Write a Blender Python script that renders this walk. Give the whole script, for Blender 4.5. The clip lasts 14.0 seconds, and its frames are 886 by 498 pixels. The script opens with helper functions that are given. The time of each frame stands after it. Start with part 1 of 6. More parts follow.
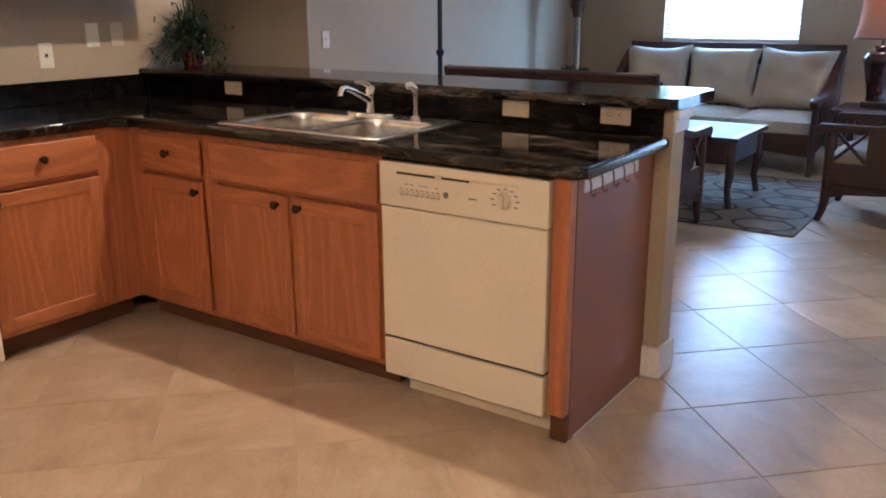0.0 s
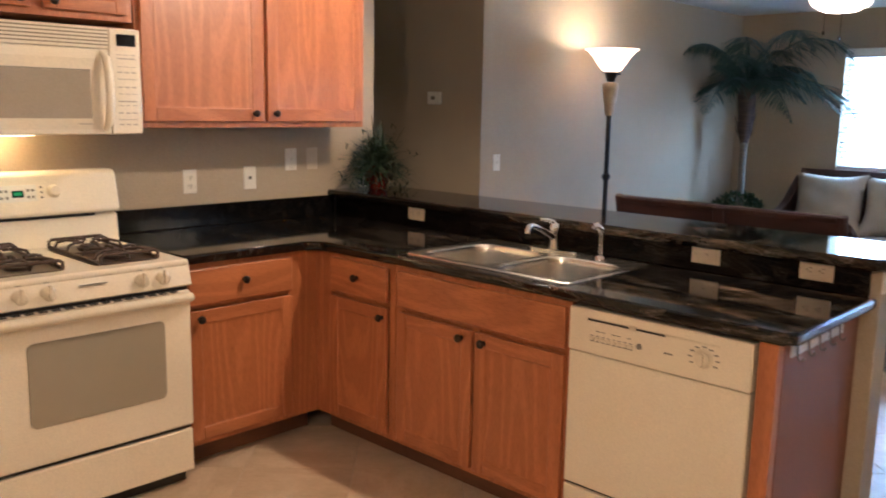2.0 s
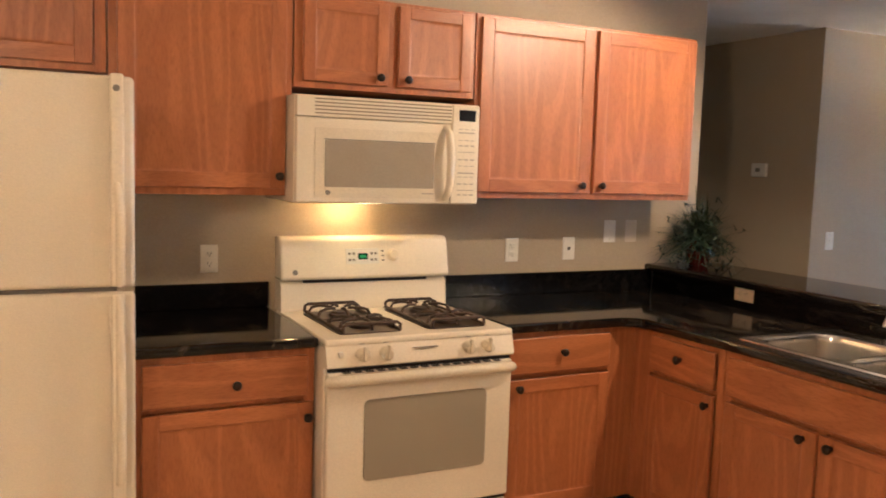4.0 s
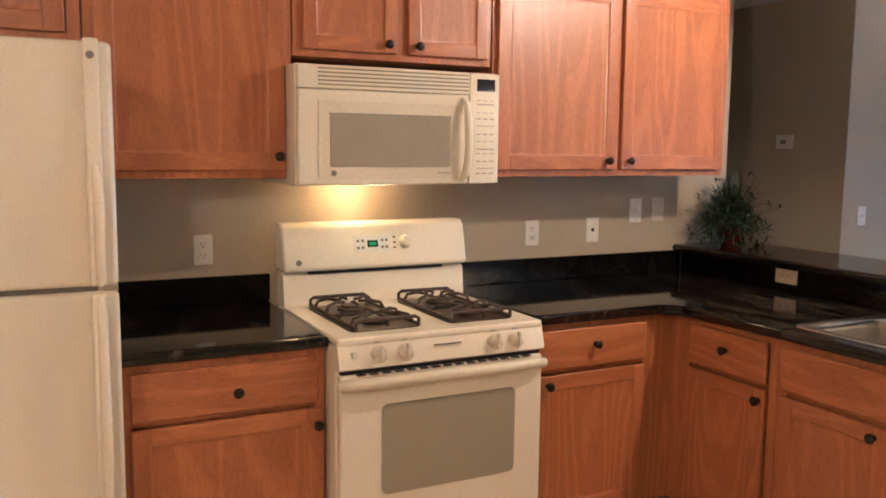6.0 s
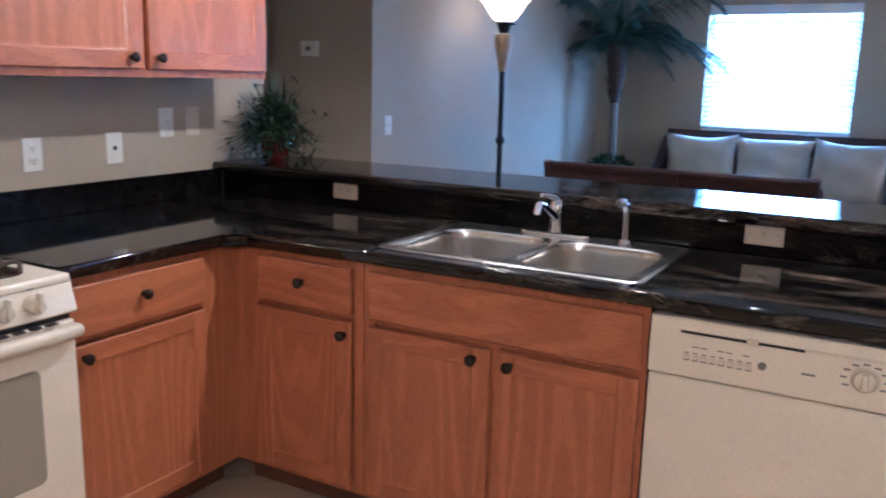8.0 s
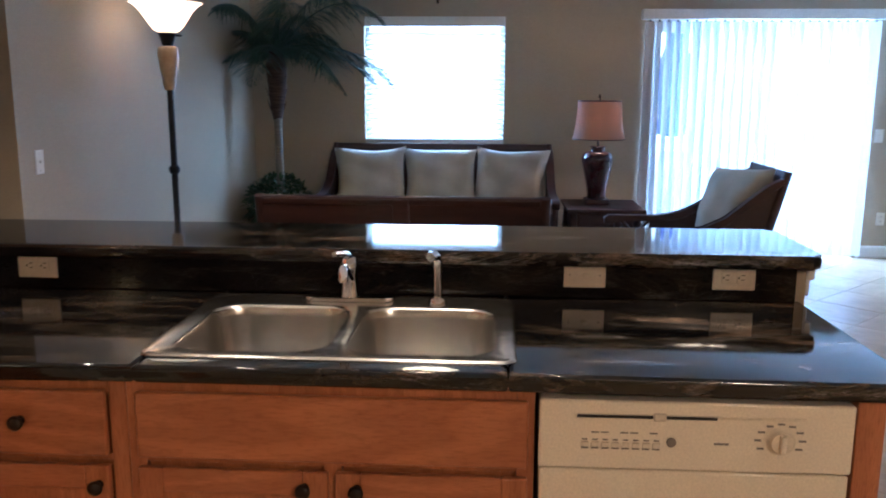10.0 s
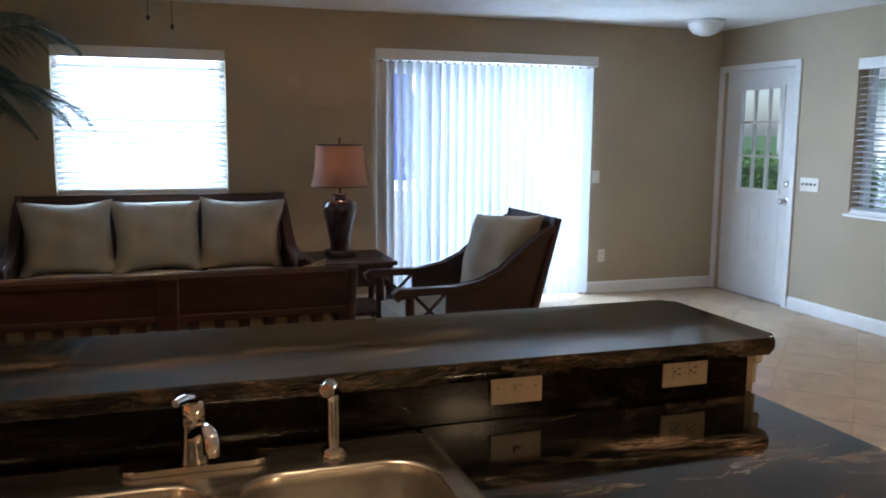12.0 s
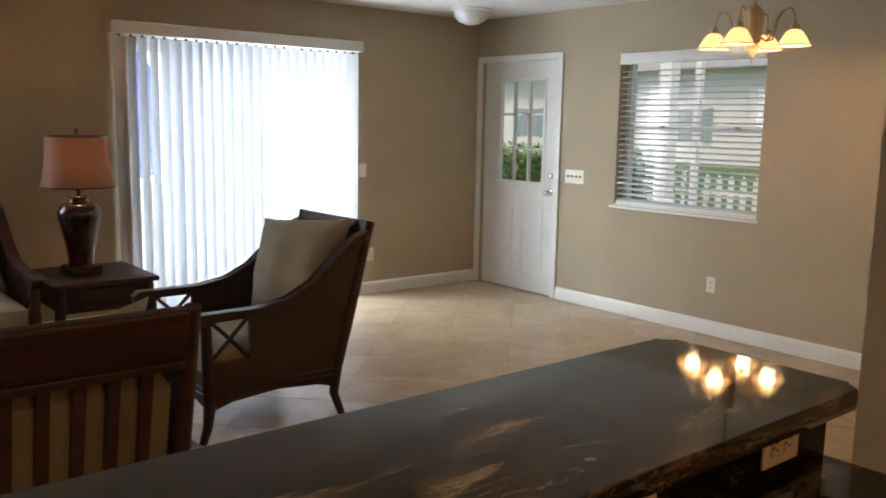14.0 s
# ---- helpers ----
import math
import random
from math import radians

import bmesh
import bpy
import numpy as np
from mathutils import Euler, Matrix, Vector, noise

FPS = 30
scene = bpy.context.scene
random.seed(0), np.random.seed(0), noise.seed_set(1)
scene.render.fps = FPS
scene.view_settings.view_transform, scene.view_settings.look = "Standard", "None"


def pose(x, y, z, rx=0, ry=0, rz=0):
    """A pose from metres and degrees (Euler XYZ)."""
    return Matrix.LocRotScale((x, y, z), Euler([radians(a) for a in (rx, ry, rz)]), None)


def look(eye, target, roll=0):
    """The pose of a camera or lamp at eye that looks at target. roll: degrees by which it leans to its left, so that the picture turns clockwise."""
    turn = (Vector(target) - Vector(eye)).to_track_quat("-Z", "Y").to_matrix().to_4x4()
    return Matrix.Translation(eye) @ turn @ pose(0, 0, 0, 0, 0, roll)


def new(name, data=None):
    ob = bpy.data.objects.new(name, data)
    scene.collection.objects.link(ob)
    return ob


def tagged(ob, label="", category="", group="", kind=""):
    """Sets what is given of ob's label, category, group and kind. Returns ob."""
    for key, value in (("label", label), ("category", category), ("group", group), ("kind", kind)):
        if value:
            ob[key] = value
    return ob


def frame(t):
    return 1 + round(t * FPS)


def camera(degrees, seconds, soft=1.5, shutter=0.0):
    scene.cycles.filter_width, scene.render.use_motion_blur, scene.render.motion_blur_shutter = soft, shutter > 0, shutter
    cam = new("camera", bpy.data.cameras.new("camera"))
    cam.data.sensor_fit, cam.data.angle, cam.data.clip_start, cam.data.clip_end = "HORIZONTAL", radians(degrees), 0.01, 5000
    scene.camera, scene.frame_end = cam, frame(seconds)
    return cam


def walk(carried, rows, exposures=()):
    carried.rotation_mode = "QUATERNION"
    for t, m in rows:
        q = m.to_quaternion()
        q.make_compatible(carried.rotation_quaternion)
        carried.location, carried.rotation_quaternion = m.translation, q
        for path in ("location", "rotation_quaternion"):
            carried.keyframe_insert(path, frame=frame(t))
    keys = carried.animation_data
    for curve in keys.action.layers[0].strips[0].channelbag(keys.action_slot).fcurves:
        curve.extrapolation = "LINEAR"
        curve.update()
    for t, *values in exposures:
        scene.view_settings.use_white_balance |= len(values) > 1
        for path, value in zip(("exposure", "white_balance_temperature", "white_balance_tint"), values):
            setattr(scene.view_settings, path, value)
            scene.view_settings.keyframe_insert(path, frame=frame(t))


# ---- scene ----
cam = camera(55.5, 14.0, 1.8, 0.3)
PATH = [
    (0, (0.202, 0.193, 1.366), (-0.887, 1.774, 0.807), -0.3),
    (0.5, (0.189, 0.162, 1.427), (-0.921, 1.746, 0.919), -0.0),
    (1, (0.158, 0.133, 1.467), (-0.997, 1.703, 1.018), 0.7),
    (1.5, (0.116, 0.11, 1.491), (-1.129, 1.625, 1.1), 0.8),
    (2, (0.05, 0.075, 1.514), (-1.317, 1.497, 1.182), 1.1),
    (2.5, (0.002, 0.064, 1.53), (-1.522, 1.33, 1.25), 1.1),
    (3, (-0.04, 0.049, 1.537), (-1.68, 1.167, 1.295), 1.6),
    (3.5, (-0.068, 0.027, 1.527), (-1.791, 1.021, 1.32), 2.0),
    (4, (-0.099, -0.001, 1.541), (-1.88, 0.888, 1.344), 1.8),
    (4.2, (-0.105, -0.004, 1.543), (-1.907, 0.841, 1.346), 1.4),
    (6.3, (-0.528, 0.07, 1.497), (-2.277, 1.007, 1.241), 0.3),
    (6.5, (-0.588, 0.073, 1.481), (-2.247, 1.159, 1.218), -0.3),
    (7, (-0.696, 0.11, 1.479), (-2.106, 1.489, 1.152), 0.0),
    (7.5, (-0.848, 0.259, 1.449), (-2.081, 1.788, 1.074), 0.8),
    (8, (-1.025, 0.34, 1.431), (-1.983, 2.049, 1.03), 1.4),
    (8.5, (-1.22, 0.377, 1.439), (-1.893, 2.213, 1.019), 0.2),
    (8.7, (-1.273, 0.411, 1.446), (-1.884, 2.268, 1.026), 0.1),
    (10.8, (-1.817, 1.018, 1.504), (-1.659, 2.984, 1.172), 1.0),
    (11, (-1.828, 1.111, 1.495), (-1.62, 3.075, 1.179), 1.3),
    (11.5, (-1.93, 1.302, 1.497), (-1.513, 3.237, 1.211), 1.6),
    (12, (-2.097, 1.47, 1.509), (-1.464, 3.347, 1.231), 0.5),
    (12.5, (-2.135, 1.693, 1.515), (-1.357, 3.516, 1.246), 0.9),
    (13, (-2.151, 1.915, 1.506), (-1.245, 3.677, 1.236), 2.0),
    (13.5, (-2.256, 2.132, 1.512), (-1.168, 3.786, 1.228), 1.3),
    (14, (-2.34, 2.321, 1.523), (-1.088, 3.852, 1.226), 1.1),
]
EXPOSURES = [
    (0.0, 1.5, 4400, 10), (2.0, 1.5, 4550, 10), (4.0, 1.45, 4800, 10), (6.5, 1.43, 4250, 10), (7.5, 1.48, 3780, 10), (8.5, 1.65, 3500, 10),
    (11.0, 0.6, 5050, 10), (12.5, 0.36, 5700, 11), (14.0, 0.34, 7000, 13),
]
walk(cam, [(t, look(eye, target, roll)) for t, eye, target, roll in PATH], EXPOSURES)

# ---- world, sun and large lights ----
world = bpy.data.worlds.new("overcast_sky")
scene.world = world
world.use_nodes = True
wn, wl = world.node_tree.nodes, world.node_tree.links
sky = wn.new("ShaderNodeTexSky")
sky.sky_type, sky.sun_disc = "NISHITA", False
sky.sun_elevation, sky.sun_rotation = radians(58), radians(235)
sky.air_density, sky.dust_density = 1.0, 2.0
wl.new(sky.outputs["Color"], wn["Background"].inputs["Color"])
wn["Background"].inputs["Strength"].default_value = 0.15


def lamp(name, kind, m, energy, color, size=0.1, size_y=None, angle=None):
    data = bpy.data.lights.new(name, kind)
    data.energy, data.color = energy, color
    if kind == "AREA":
        data.size = size
        if size_y:
            data.shape, data.size_y = "RECTANGLE", size_y
    elif kind == "SUN":
        data.angle = radians(angle)
    else:
        data.shadow_soft_size = size
    ob = new(name, data)
    ob.matrix_world = m
    return ob


WARM = (1.0, 0.62, 0.30)
DAY = (0.73, 0.88, 1.0)
lamp("sun", "SUN", look((-10, -3, 20), (0, 4, 0)), 2.2, (1.0, 0.96, 0.9), angle=12)
lamp("window_daylight", "AREA", look((-2.2, 8.62, 1.55), (-2.2, 0, 0.9)), 36, DAY, 1.2, 1.05)
lamp("slider_daylight", "AREA", look((0.83, 8.66, 1.05), (0.83, 0, 0.6)), 140, DAY, 1.46, 2.0)

# ---- materials ----


def nodes_of(name):
    m = bpy.data.materials.new(name)
    m.use_nodes = True
    nt = m.node_tree
    return m, nt.nodes, nt.links, nt.nodes["Principled BSDF"]


def coords(n, l, stretch, shuffle):
    tc, mp = n.new("ShaderNodeTexCoord"), n.new("ShaderNodeMapping")
    mp.inputs["Scale"].default_value = stretch
    l.new(tc.outputs["Object"], mp.inputs["Vector"])
    if shuffle:
        oi, mul = n.new("ShaderNodeObjectInfo"), n.new("ShaderNodeVectorMath")
        mul.operation = "SCALE"
        mul.inputs[0].default_value = (17.0, 11.0, 23.0)
        l.new(oi.outputs["Random"], mul.inputs["Scale"])
        l.new(mul.outputs["Vector"], mp.inputs["Location"])
    return mp.outputs["Vector"]


def noise_of(n, l, vec, scale, detail=4.0, rough=0.55, distort=0.0):
    t = n.new("ShaderNodeTexNoise")
    t.inputs["Scale"].default_value, t.inputs["Detail"].default_value = scale, detail
    t.inputs["Roughness"].default_value, t.inputs["Distortion"].default_value = rough, distort
    l.new(vec, t.inputs["Vector"])
    return t.outputs["Fac"]


def ramp_of(n, l, fac, stops):
    r = n.new("ShaderNodeValToRGB")
    while len(r.color_ramp.elements) < len(stops):
        r.color_ramp.elements.new(0.5)
    for e, (p, c) in zip(r.color_ramp.elements, stops):
        e.position, e.color = p, (*c, 1.0) if len(c) == 3 else c
    l.new(fac, r.inputs["Fac"])
    return r.outputs["Color"]


def mix_of(n, l, a, b, fac, mode="MIX"):
    m = n.new("ShaderNodeMix")
    m.data_type, m.blend_type = "RGBA", mode
    for sock, v in ((m.inputs[6], a), (m.inputs[7], b), (m.inputs[0], fac)):
        if hasattr(v, "links"):
            l.new(v, sock)
        else:
            sock.default_value = v if not isinstance(v, tuple) or len(v) == 4 else (*v, 1.0)
    return m.outputs[2]


def bump_of(n, l, bsdf, height, strength, distance=0.002):
    b = n.new("ShaderNodeBump")
    b.inputs["Strength"].default_value, b.inputs["Distance"].default_value = strength, distance
    l.new(height, b.inputs["Height"])
    l.new(b.outputs["Normal"], bsdf.inputs["Normal"])


def surface(name, c1, c2, scale=6.0, rough=0.5, stretch=(1, 1, 1), fine=60.0, bump=0.15, metal=0.0, coat=0.0, shuffle=True, spread=(0.35, 0.65), rough_var=0.08):
    """Two scales of variation: broad blotches between two colours and fine grain, with relief."""
    m, n, l, b = nodes_of(name)
    v = coords(n, l, stretch, shuffle)
    broad = noise_of(n, l, v, scale, 5.0)
    col = ramp_of(n, l, broad, [(spread[0], c1), (spread[1], c2)])
    grain = noise_of(n, l, v, fine, 3.0)
    col = mix_of(n, l, col, ramp_of(n, l, grain, [(0.3, (0.82, 0.82, 0.82)), (0.7, (1.06, 1.06, 1.06))]), 0.6, "MULTIPLY")
    l.new(col, b.inputs["Base Color"])
    rr = n.new("ShaderNodeMapRange")
    rr.inputs["To Min"].default_value, rr.inputs["To Max"].default_value = max(0.02, rough - rough_var), min(1.0, rough + rough_var)
    l.new(broad, rr.inputs["Value"])
    l.new(rr.outputs["Result"], b.inputs["Roughness"])
    b.inputs["Metallic"].default_value, b.inputs["Coat Weight"].default_value = metal, coat
    if bump:
        bump_of(n, l, b, grain, bump)
    return m


def oak(name, along, light=1.0):
    """Honey-stained oak; the grain runs along x or z."""
    m, n, l, b = nodes_of(name)
    st = (1.0, 7.5, 7.5) if along == "x" else (7.5, 7.5, 1.0)
    v = coords(n, l, st, True)
    swell = noise_of(n, l, v, 0.55, 1.5, 0.45, 0.25)
    spread, rings = n.new("ShaderNodeMath"), n.new("ShaderNodeMath")
    spread.operation, rings.operation = "MULTIPLY", "SINE"
    spread.inputs[1].default_value = 80.0
    l.new(swell, spread.inputs[0])
    l.new(spread.outputs[0], rings.inputs[0])
    broad = noise_of(n, l, v, 0.8, 3.0)
    pores = noise_of(n, l, v, 34.0, 4.0, 0.7)
    a, d = (0.50 * light, 0.188 * light, 0.056 * light), (0.27 * light, 0.080 * light, 0.022 * light)
    col = ramp_of(n, l, rings.outputs[0], [(0.0, d), (0.35, tuple(0.5 * (x + y) for x, y in zip(a, d))), (1.0, a)])
    flat = ramp_of(n, l, broad, [(0.3, tuple(0.72 * x + 0.28 * y for x, y in zip(a, d))), (0.7, a)])
    col = mix_of(n, l, flat, col, 0.36)
    col = mix_of(n, l, col, ramp_of(n, l, pores, [(0.34, (0.50, 0.38, 0.30)), (0.54, (1.0, 1.0, 1.0))]), 0.5, "MULTIPLY")
    l.new(col, b.inputs["Base Color"])
    b.inputs["Roughness"].default_value = 0.38
    b.inputs["Coat Weight"].default_value, b.inputs["Coat Roughness"].default_value = 0.25, 0.3
    bump_of(n, l, b, pores, 0.12, 0.001)
    return m


def granite(name, veined=1.15, gloss=0.04, ior=1.55):
    """Polished black granite with cream, rust and grey streaks that grow denser towards the open end."""
    m, n, l, b = nodes_of(name)
    v = coords(n, l, (1.0, 3.6, 3.6), False)
    warp = noise_of(n, l, v, 3.2, 5.0, 0.6, 1.8)
    veins = noise_of(n, l, v, 3.4, 6.0, 0.60, 0.6)
    patch = noise_of(n, l, v, 1.1, 3.0, 0.5, 0.6)
    fleck = noise_of(n, l, v, 55.0, 4.0, 0.75)
    base = ramp_of(n, l, fleck, [(0.40, (0.003, 0.003, 0.0034)), (0.66, (0.006, 0.0058, 0.0056)), (0.82, (0.022, 0.020, 0.019))])
    tan = ramp_of(n, l, warp, [(0.3, (0.24, 0.115, 0.06)), (0.46, (0.33, 0.235, 0.15)), (0.62, (0.42, 0.38, 0.32))])
    ridge = n.new("ShaderNodeMath")
    ridge.operation = "PINGPONG"
    ridge.inputs[1].default_value = 0.5
    l.new(noise_of(n, l, v, 2.2, 8.0, 0.66, 0.7), ridge.inputs[0])
    thin = ramp_of(n, l, ridge.outputs[0], [(0.462, (0, 0, 0)), (0.49, (0.14, 0.14, 0.14)), (0.5, (0.32, 0.32, 0.32))])
    blot = ramp_of(n, l, veins, [(0.54, (0, 0, 0)), (0.62, (0.30, 0.30, 0.30)), (0.76, (0.85, 0.85, 0.85))])
    vf = mix_of(n, l, thin, blot, 1.0, "ADD")
    vf = mix_of(n, l, vf, ramp_of(n, l, fleck, [(0.36, (0.25, 0.25, 0.25)), (0.6, (1, 1, 1))]), 1.0, "MULTIPLY")
    pf = ramp_of(n, l, patch, [(0.38, (0.10, 0.10, 0.10)), (0.54, (1, 1, 1))])
    fac = mix_of(n, l, mix_of(n, l, vf, pf, 1.0, "MULTIPLY"), (0.95 * veined, 0.95 * veined, 0.95 * veined), 1.0, "MULTIPLY")
    tc, xyz, along = n.new("ShaderNodeTexCoord"), n.new("ShaderNodeSeparateXYZ"), n.new("ShaderNodeMapRange")
    l.new(tc.outputs["Object"], xyz.inputs["Vector"])
    l.new(xyz.outputs["X"], along.inputs["Value"])
    for key, val in (("From Min", -3.4), ("From Max", -1.2), ("To Min", 0.25), ("To Max", 1.0)):
        along.inputs[key].default_value = val
    fac = mix_of(n, l, fac, along.outputs["Result"], 1.0, "MULTIPLY")
    l.new(mix_of(n, l, base, tan, fac), b.inputs["Base Color"])
    rr = n.new("ShaderNodeMapRange")
    rr.inputs["To Min"].default_value, rr.inputs["To Max"].default_value = gloss, gloss + 0.03
    l.new(fleck, rr.inputs["Value"])
    l.new(rr.outputs["Result"], b.inputs["Roughness"])
    b.inputs["IOR"].default_value = ior
    return m


def plain(name, c, rough=0.4, metal=0.0, emit=0.0, emit_color=None):
    m, n, l, b = nodes_of(name)
    b.inputs["Base Color"].default_value = (*c, 1.0)
    b.inputs["Roughness"].default_value, b.inputs["Metallic"].default_value = rough, metal
    if emit:
        b.inputs["Emission Color"].default_value = (*(emit_color or c), 1.0)
        b.inputs["Emission Strength"].default_value = emit
    return m


def sheer(name, c, through_amount=0.5, rough=0.6, emit=0.0):
    """A thin skin that lets light through: blinds, lamp shades, frosted glass."""
    m, n, l, b = nodes_of(name)
    tr, mx = n.new("ShaderNodeBsdfTranslucent"), n.new("ShaderNodeMixShader")
    b.inputs["Base Color"].default_value = tr.inputs["Color"].default_value = (*c, 1.0)
    b.inputs["Roughness"].default_value = rough
    if emit:
        b.inputs["Emission Color"].default_value, b.inputs["Emission Strength"].default_value = (*c, 1.0), emit
    mx.inputs["Fac"].default_value = through_amount
    l.new(b.outputs["BSDF"], mx.inputs[1])
    l.new(tr.outputs["BSDF"], mx.inputs[2])
    l.new(mx.outputs["Shader"], n["Material Output"].inputs["Surface"])
    return m


def glass(name):
    m, n, l, b = nodes_of(name)
    tp, gl, mx = n.new("ShaderNodeBsdfTransparent"), n.new("ShaderNodeBsdfGlossy"), n.new("ShaderNodeMixShader")
    gl.inputs["Roughness"].default_value = 0.02
    mx.inputs["Fac"].default_value = 0.05
    l.new(tp.outputs["BSDF"], mx.inputs[1])
    l.new(gl.outputs["BSDF"], mx.inputs[2])
    l.new(mx.outputs["Shader"], n["Material Output"].inputs["Surface"])
    return m


OAK_V, OAK_H = oak("oak_upright_grain", "z"), oak("oak_level_grain", "x")
OAK_END = surface("oak_veneer_end", (0.235, 0.095, 0.052), (0.26, 0.105, 0.058), 1.2, 0.48, (3, 3, 1), 60, 0.0)
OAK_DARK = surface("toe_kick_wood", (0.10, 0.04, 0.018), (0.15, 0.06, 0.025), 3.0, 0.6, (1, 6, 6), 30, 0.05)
GRANITE = granite("black_granite")
GRANITE_PLAIN = granite("black_granite_honed", 0.3, 0.12, 1.22)
GRANITE_BAR = granite("brown_black_granite", 1.15, 0.035)
WALL = surface("tan_wall_paint", (0.40, 0.332, 0.232), (0.43, 0.357, 0.25), 1.6, 0.75, fine=140, bump=0.12, shuffle=False)
WHITE = surface("white_trim_paint", (0.74, 0.73, 0.70), (0.80, 0.79, 0.76), 3.0, 0.38, fine=80, bump=0.04)
CEIL = surface("ceiling_texture", (0.70, 0.69, 0.66), (0.76, 0.75, 0.72), 3.0, 0.9, fine=90, bump=0.6, shuffle=False)
ALMOND = surface("almond_enamel", (0.83, 0.75, 0.59), (0.86, 0.78, 0.62), 2.0, 0.13, fine=200, bump=0.01, rough_var=0.04)
ALMOND_DULL = surface("almond_plastic", (0.72, 0.64, 0.48), (0.76, 0.68, 0.52), 4.0, 0.4, fine=150, bump=0.02)
FRIDGE = surface("fridge_enamel", (0.77, 0.69, 0.54), (0.81, 0.73, 0.58), 2.0, 0.23, fine=260, bump=0.10, rough_var=0.05)
STEEL = surface("brushed_steel", (0.55, 0.53, 0.50), (0.68, 0.66, 0.62), 3.0, 0.24, (1, 14, 1), 40, 0.03, metal=1.0)
CHROME = plain("chrome", (0.82, 0.82, 0.83), 0.07, 1.0)
BRONZE = surface("oil_rubbed_bronze", (0.018, 0.013, 0.010), (0.045, 0.03, 0.02), 20, 0.35, fine=120, bump=0.05, metal=0.6)
BLACK = plain("black_gap", (0.008, 0.008, 0.008), 0.5)
IRON = surface("cast_iron", (0.035, 0.022, 0.016), (0.075, 0.045, 0.03), 30, 0.6, fine=160, bump=0.3)
PLATE = surface("ivory_plate", (0.72, 0.69, 0.60), (0.77, 0.74, 0.66), 10, 0.35, fine=200, bump=0.0)
PLATE_TAN = surface("almond_plate", (0.56, 0.48, 0.36), (0.61, 0.53, 0.41), 10, 0.35, fine=200, bump=0.0)
PLATE_DARK = plain("plate_slots", (0.03, 0.025, 0.02), 0.5)
PRINT = plain("grey_print", (0.20, 0.18, 0.15), 0.6)
PRINT_PALE = plain("pale_print", (0.40, 0.35, 0.28), 0.6)

# ---- mesh helpers ----


def box(bm, x0, y0, z0, x1, y1, z1, bevel=0.0, seg=2):
    r = bmesh.ops.create_cube(bm, size=1.0)
    vs = r["verts"]
    for v in vs:
        v.co = Vector((x0 + (v.co.x + 0.5) * (x1 - x0), y0 + (v.co.y + 0.5) * (y1 - y0), z0 + (v.co.z + 0.5) * (z1 - z0)))
    if bevel:
        es = {e for v in vs for e in v.link_edges}
        bmesh.ops.bevel(bm, geom=list(es), offset=bevel, segments=seg, profile=0.5, affect="EDGES")
    return bm


def boxed(*a, **k):
    return box(bmesh.new(), *a, **k)


def lathe(bm, profile, seg=24, m=Matrix()):
    """Turns a profile of (radius, height) about z."""
    rings = []
    for r, z in profile:
        if r < 1e-5:
            rings.append([bm.verts.new(m @ Vector((0, 0, z)))])
        else:
            rings.append([bm.verts.new(m @ Vector((r * math.cos(2 * math.pi * i / seg), r * math.sin(2 * math.pi * i / seg), z))) for i in range(seg)])
    for a, b in zip(rings, rings[1:]):
        for i in range(seg):
            j = (i + 1) % seg
            q = [a[i % len(a)], a[j % len(a)], b[j % len(b)], b[i % len(b)]]
            q = [v for k, v in enumerate(q) if v not in q[:k]]
            if len(q) > 2:
                bm.faces.new(q)
    return bm


def tube(bm, pts, r, seg=8, ends=True):
    """A round bar along points; r is one radius or one for each point."""
    pts = [Vector(p) for p in pts]
    rs = r if isinstance(r, (list, tuple)) else [r] * len(pts)
    rings, side = [], None
    for i, p in enumerate(pts):
        d = (pts[min(i + 1, len(pts) - 1)] - pts[max(i - 1, 0)]).normalized()
        if side is None:
            side = d.orthogonal().normalized()
        side = (side - d * side.dot(d)).normalized()
        up = d.cross(side)
        rings.append([bm.verts.new(p + rs[i] * (math.cos(2 * math.pi * k / seg) * side + math.sin(2 * math.pi * k / seg) * up)) for k in range(seg)])
    for a, b in zip(rings, rings[1:]):
        for k in range(seg):
            bm.faces.new((a[k], a[(k + 1) % seg], b[(k + 1) % seg], b[k]))
    if ends:
        bm.faces.new(rings[0][::-1])
        bm.faces.new(rings[-1])
    return bm


def arc(c, r, a0, a1, n, plane="xz"):
    out = []
    for i in range(n + 1):
        a = radians(a0 + (a1 - a0) * i / n)
        u, v = r * math.cos(a), r * math.sin(a)
        out.append((c[0] + u, c[1], c[2] + v) if plane == "xz" else (c[0], c[1] + u, c[2] + v) if plane == "yz" else (c[0] + u, c[1] + v, c[2]))
    return out


def prism(bm, outline, thick, axis="y", at=0.0):
    """A flat outline of 2D points given thickness along an axis."""
    def put(p, w):
        return Vector((p[0], w, p[1])) if axis == "y" else Vector((w, p[0], p[1])) if axis == "x" else Vector((p[0], p[1], w))
    a = [bm.verts.new(put(p, at)) for p in outline]
    b = [bm.verts.new(put(p, at + thick)) for p in outline]
    bm.faces.new(a)
    bm.faces.new(b[::-1])
    for i in range(len(a)):
        j = (i + 1) % len(a)
        bm.faces.new((a[j], a[i], b[i], b[j]))
    return bm


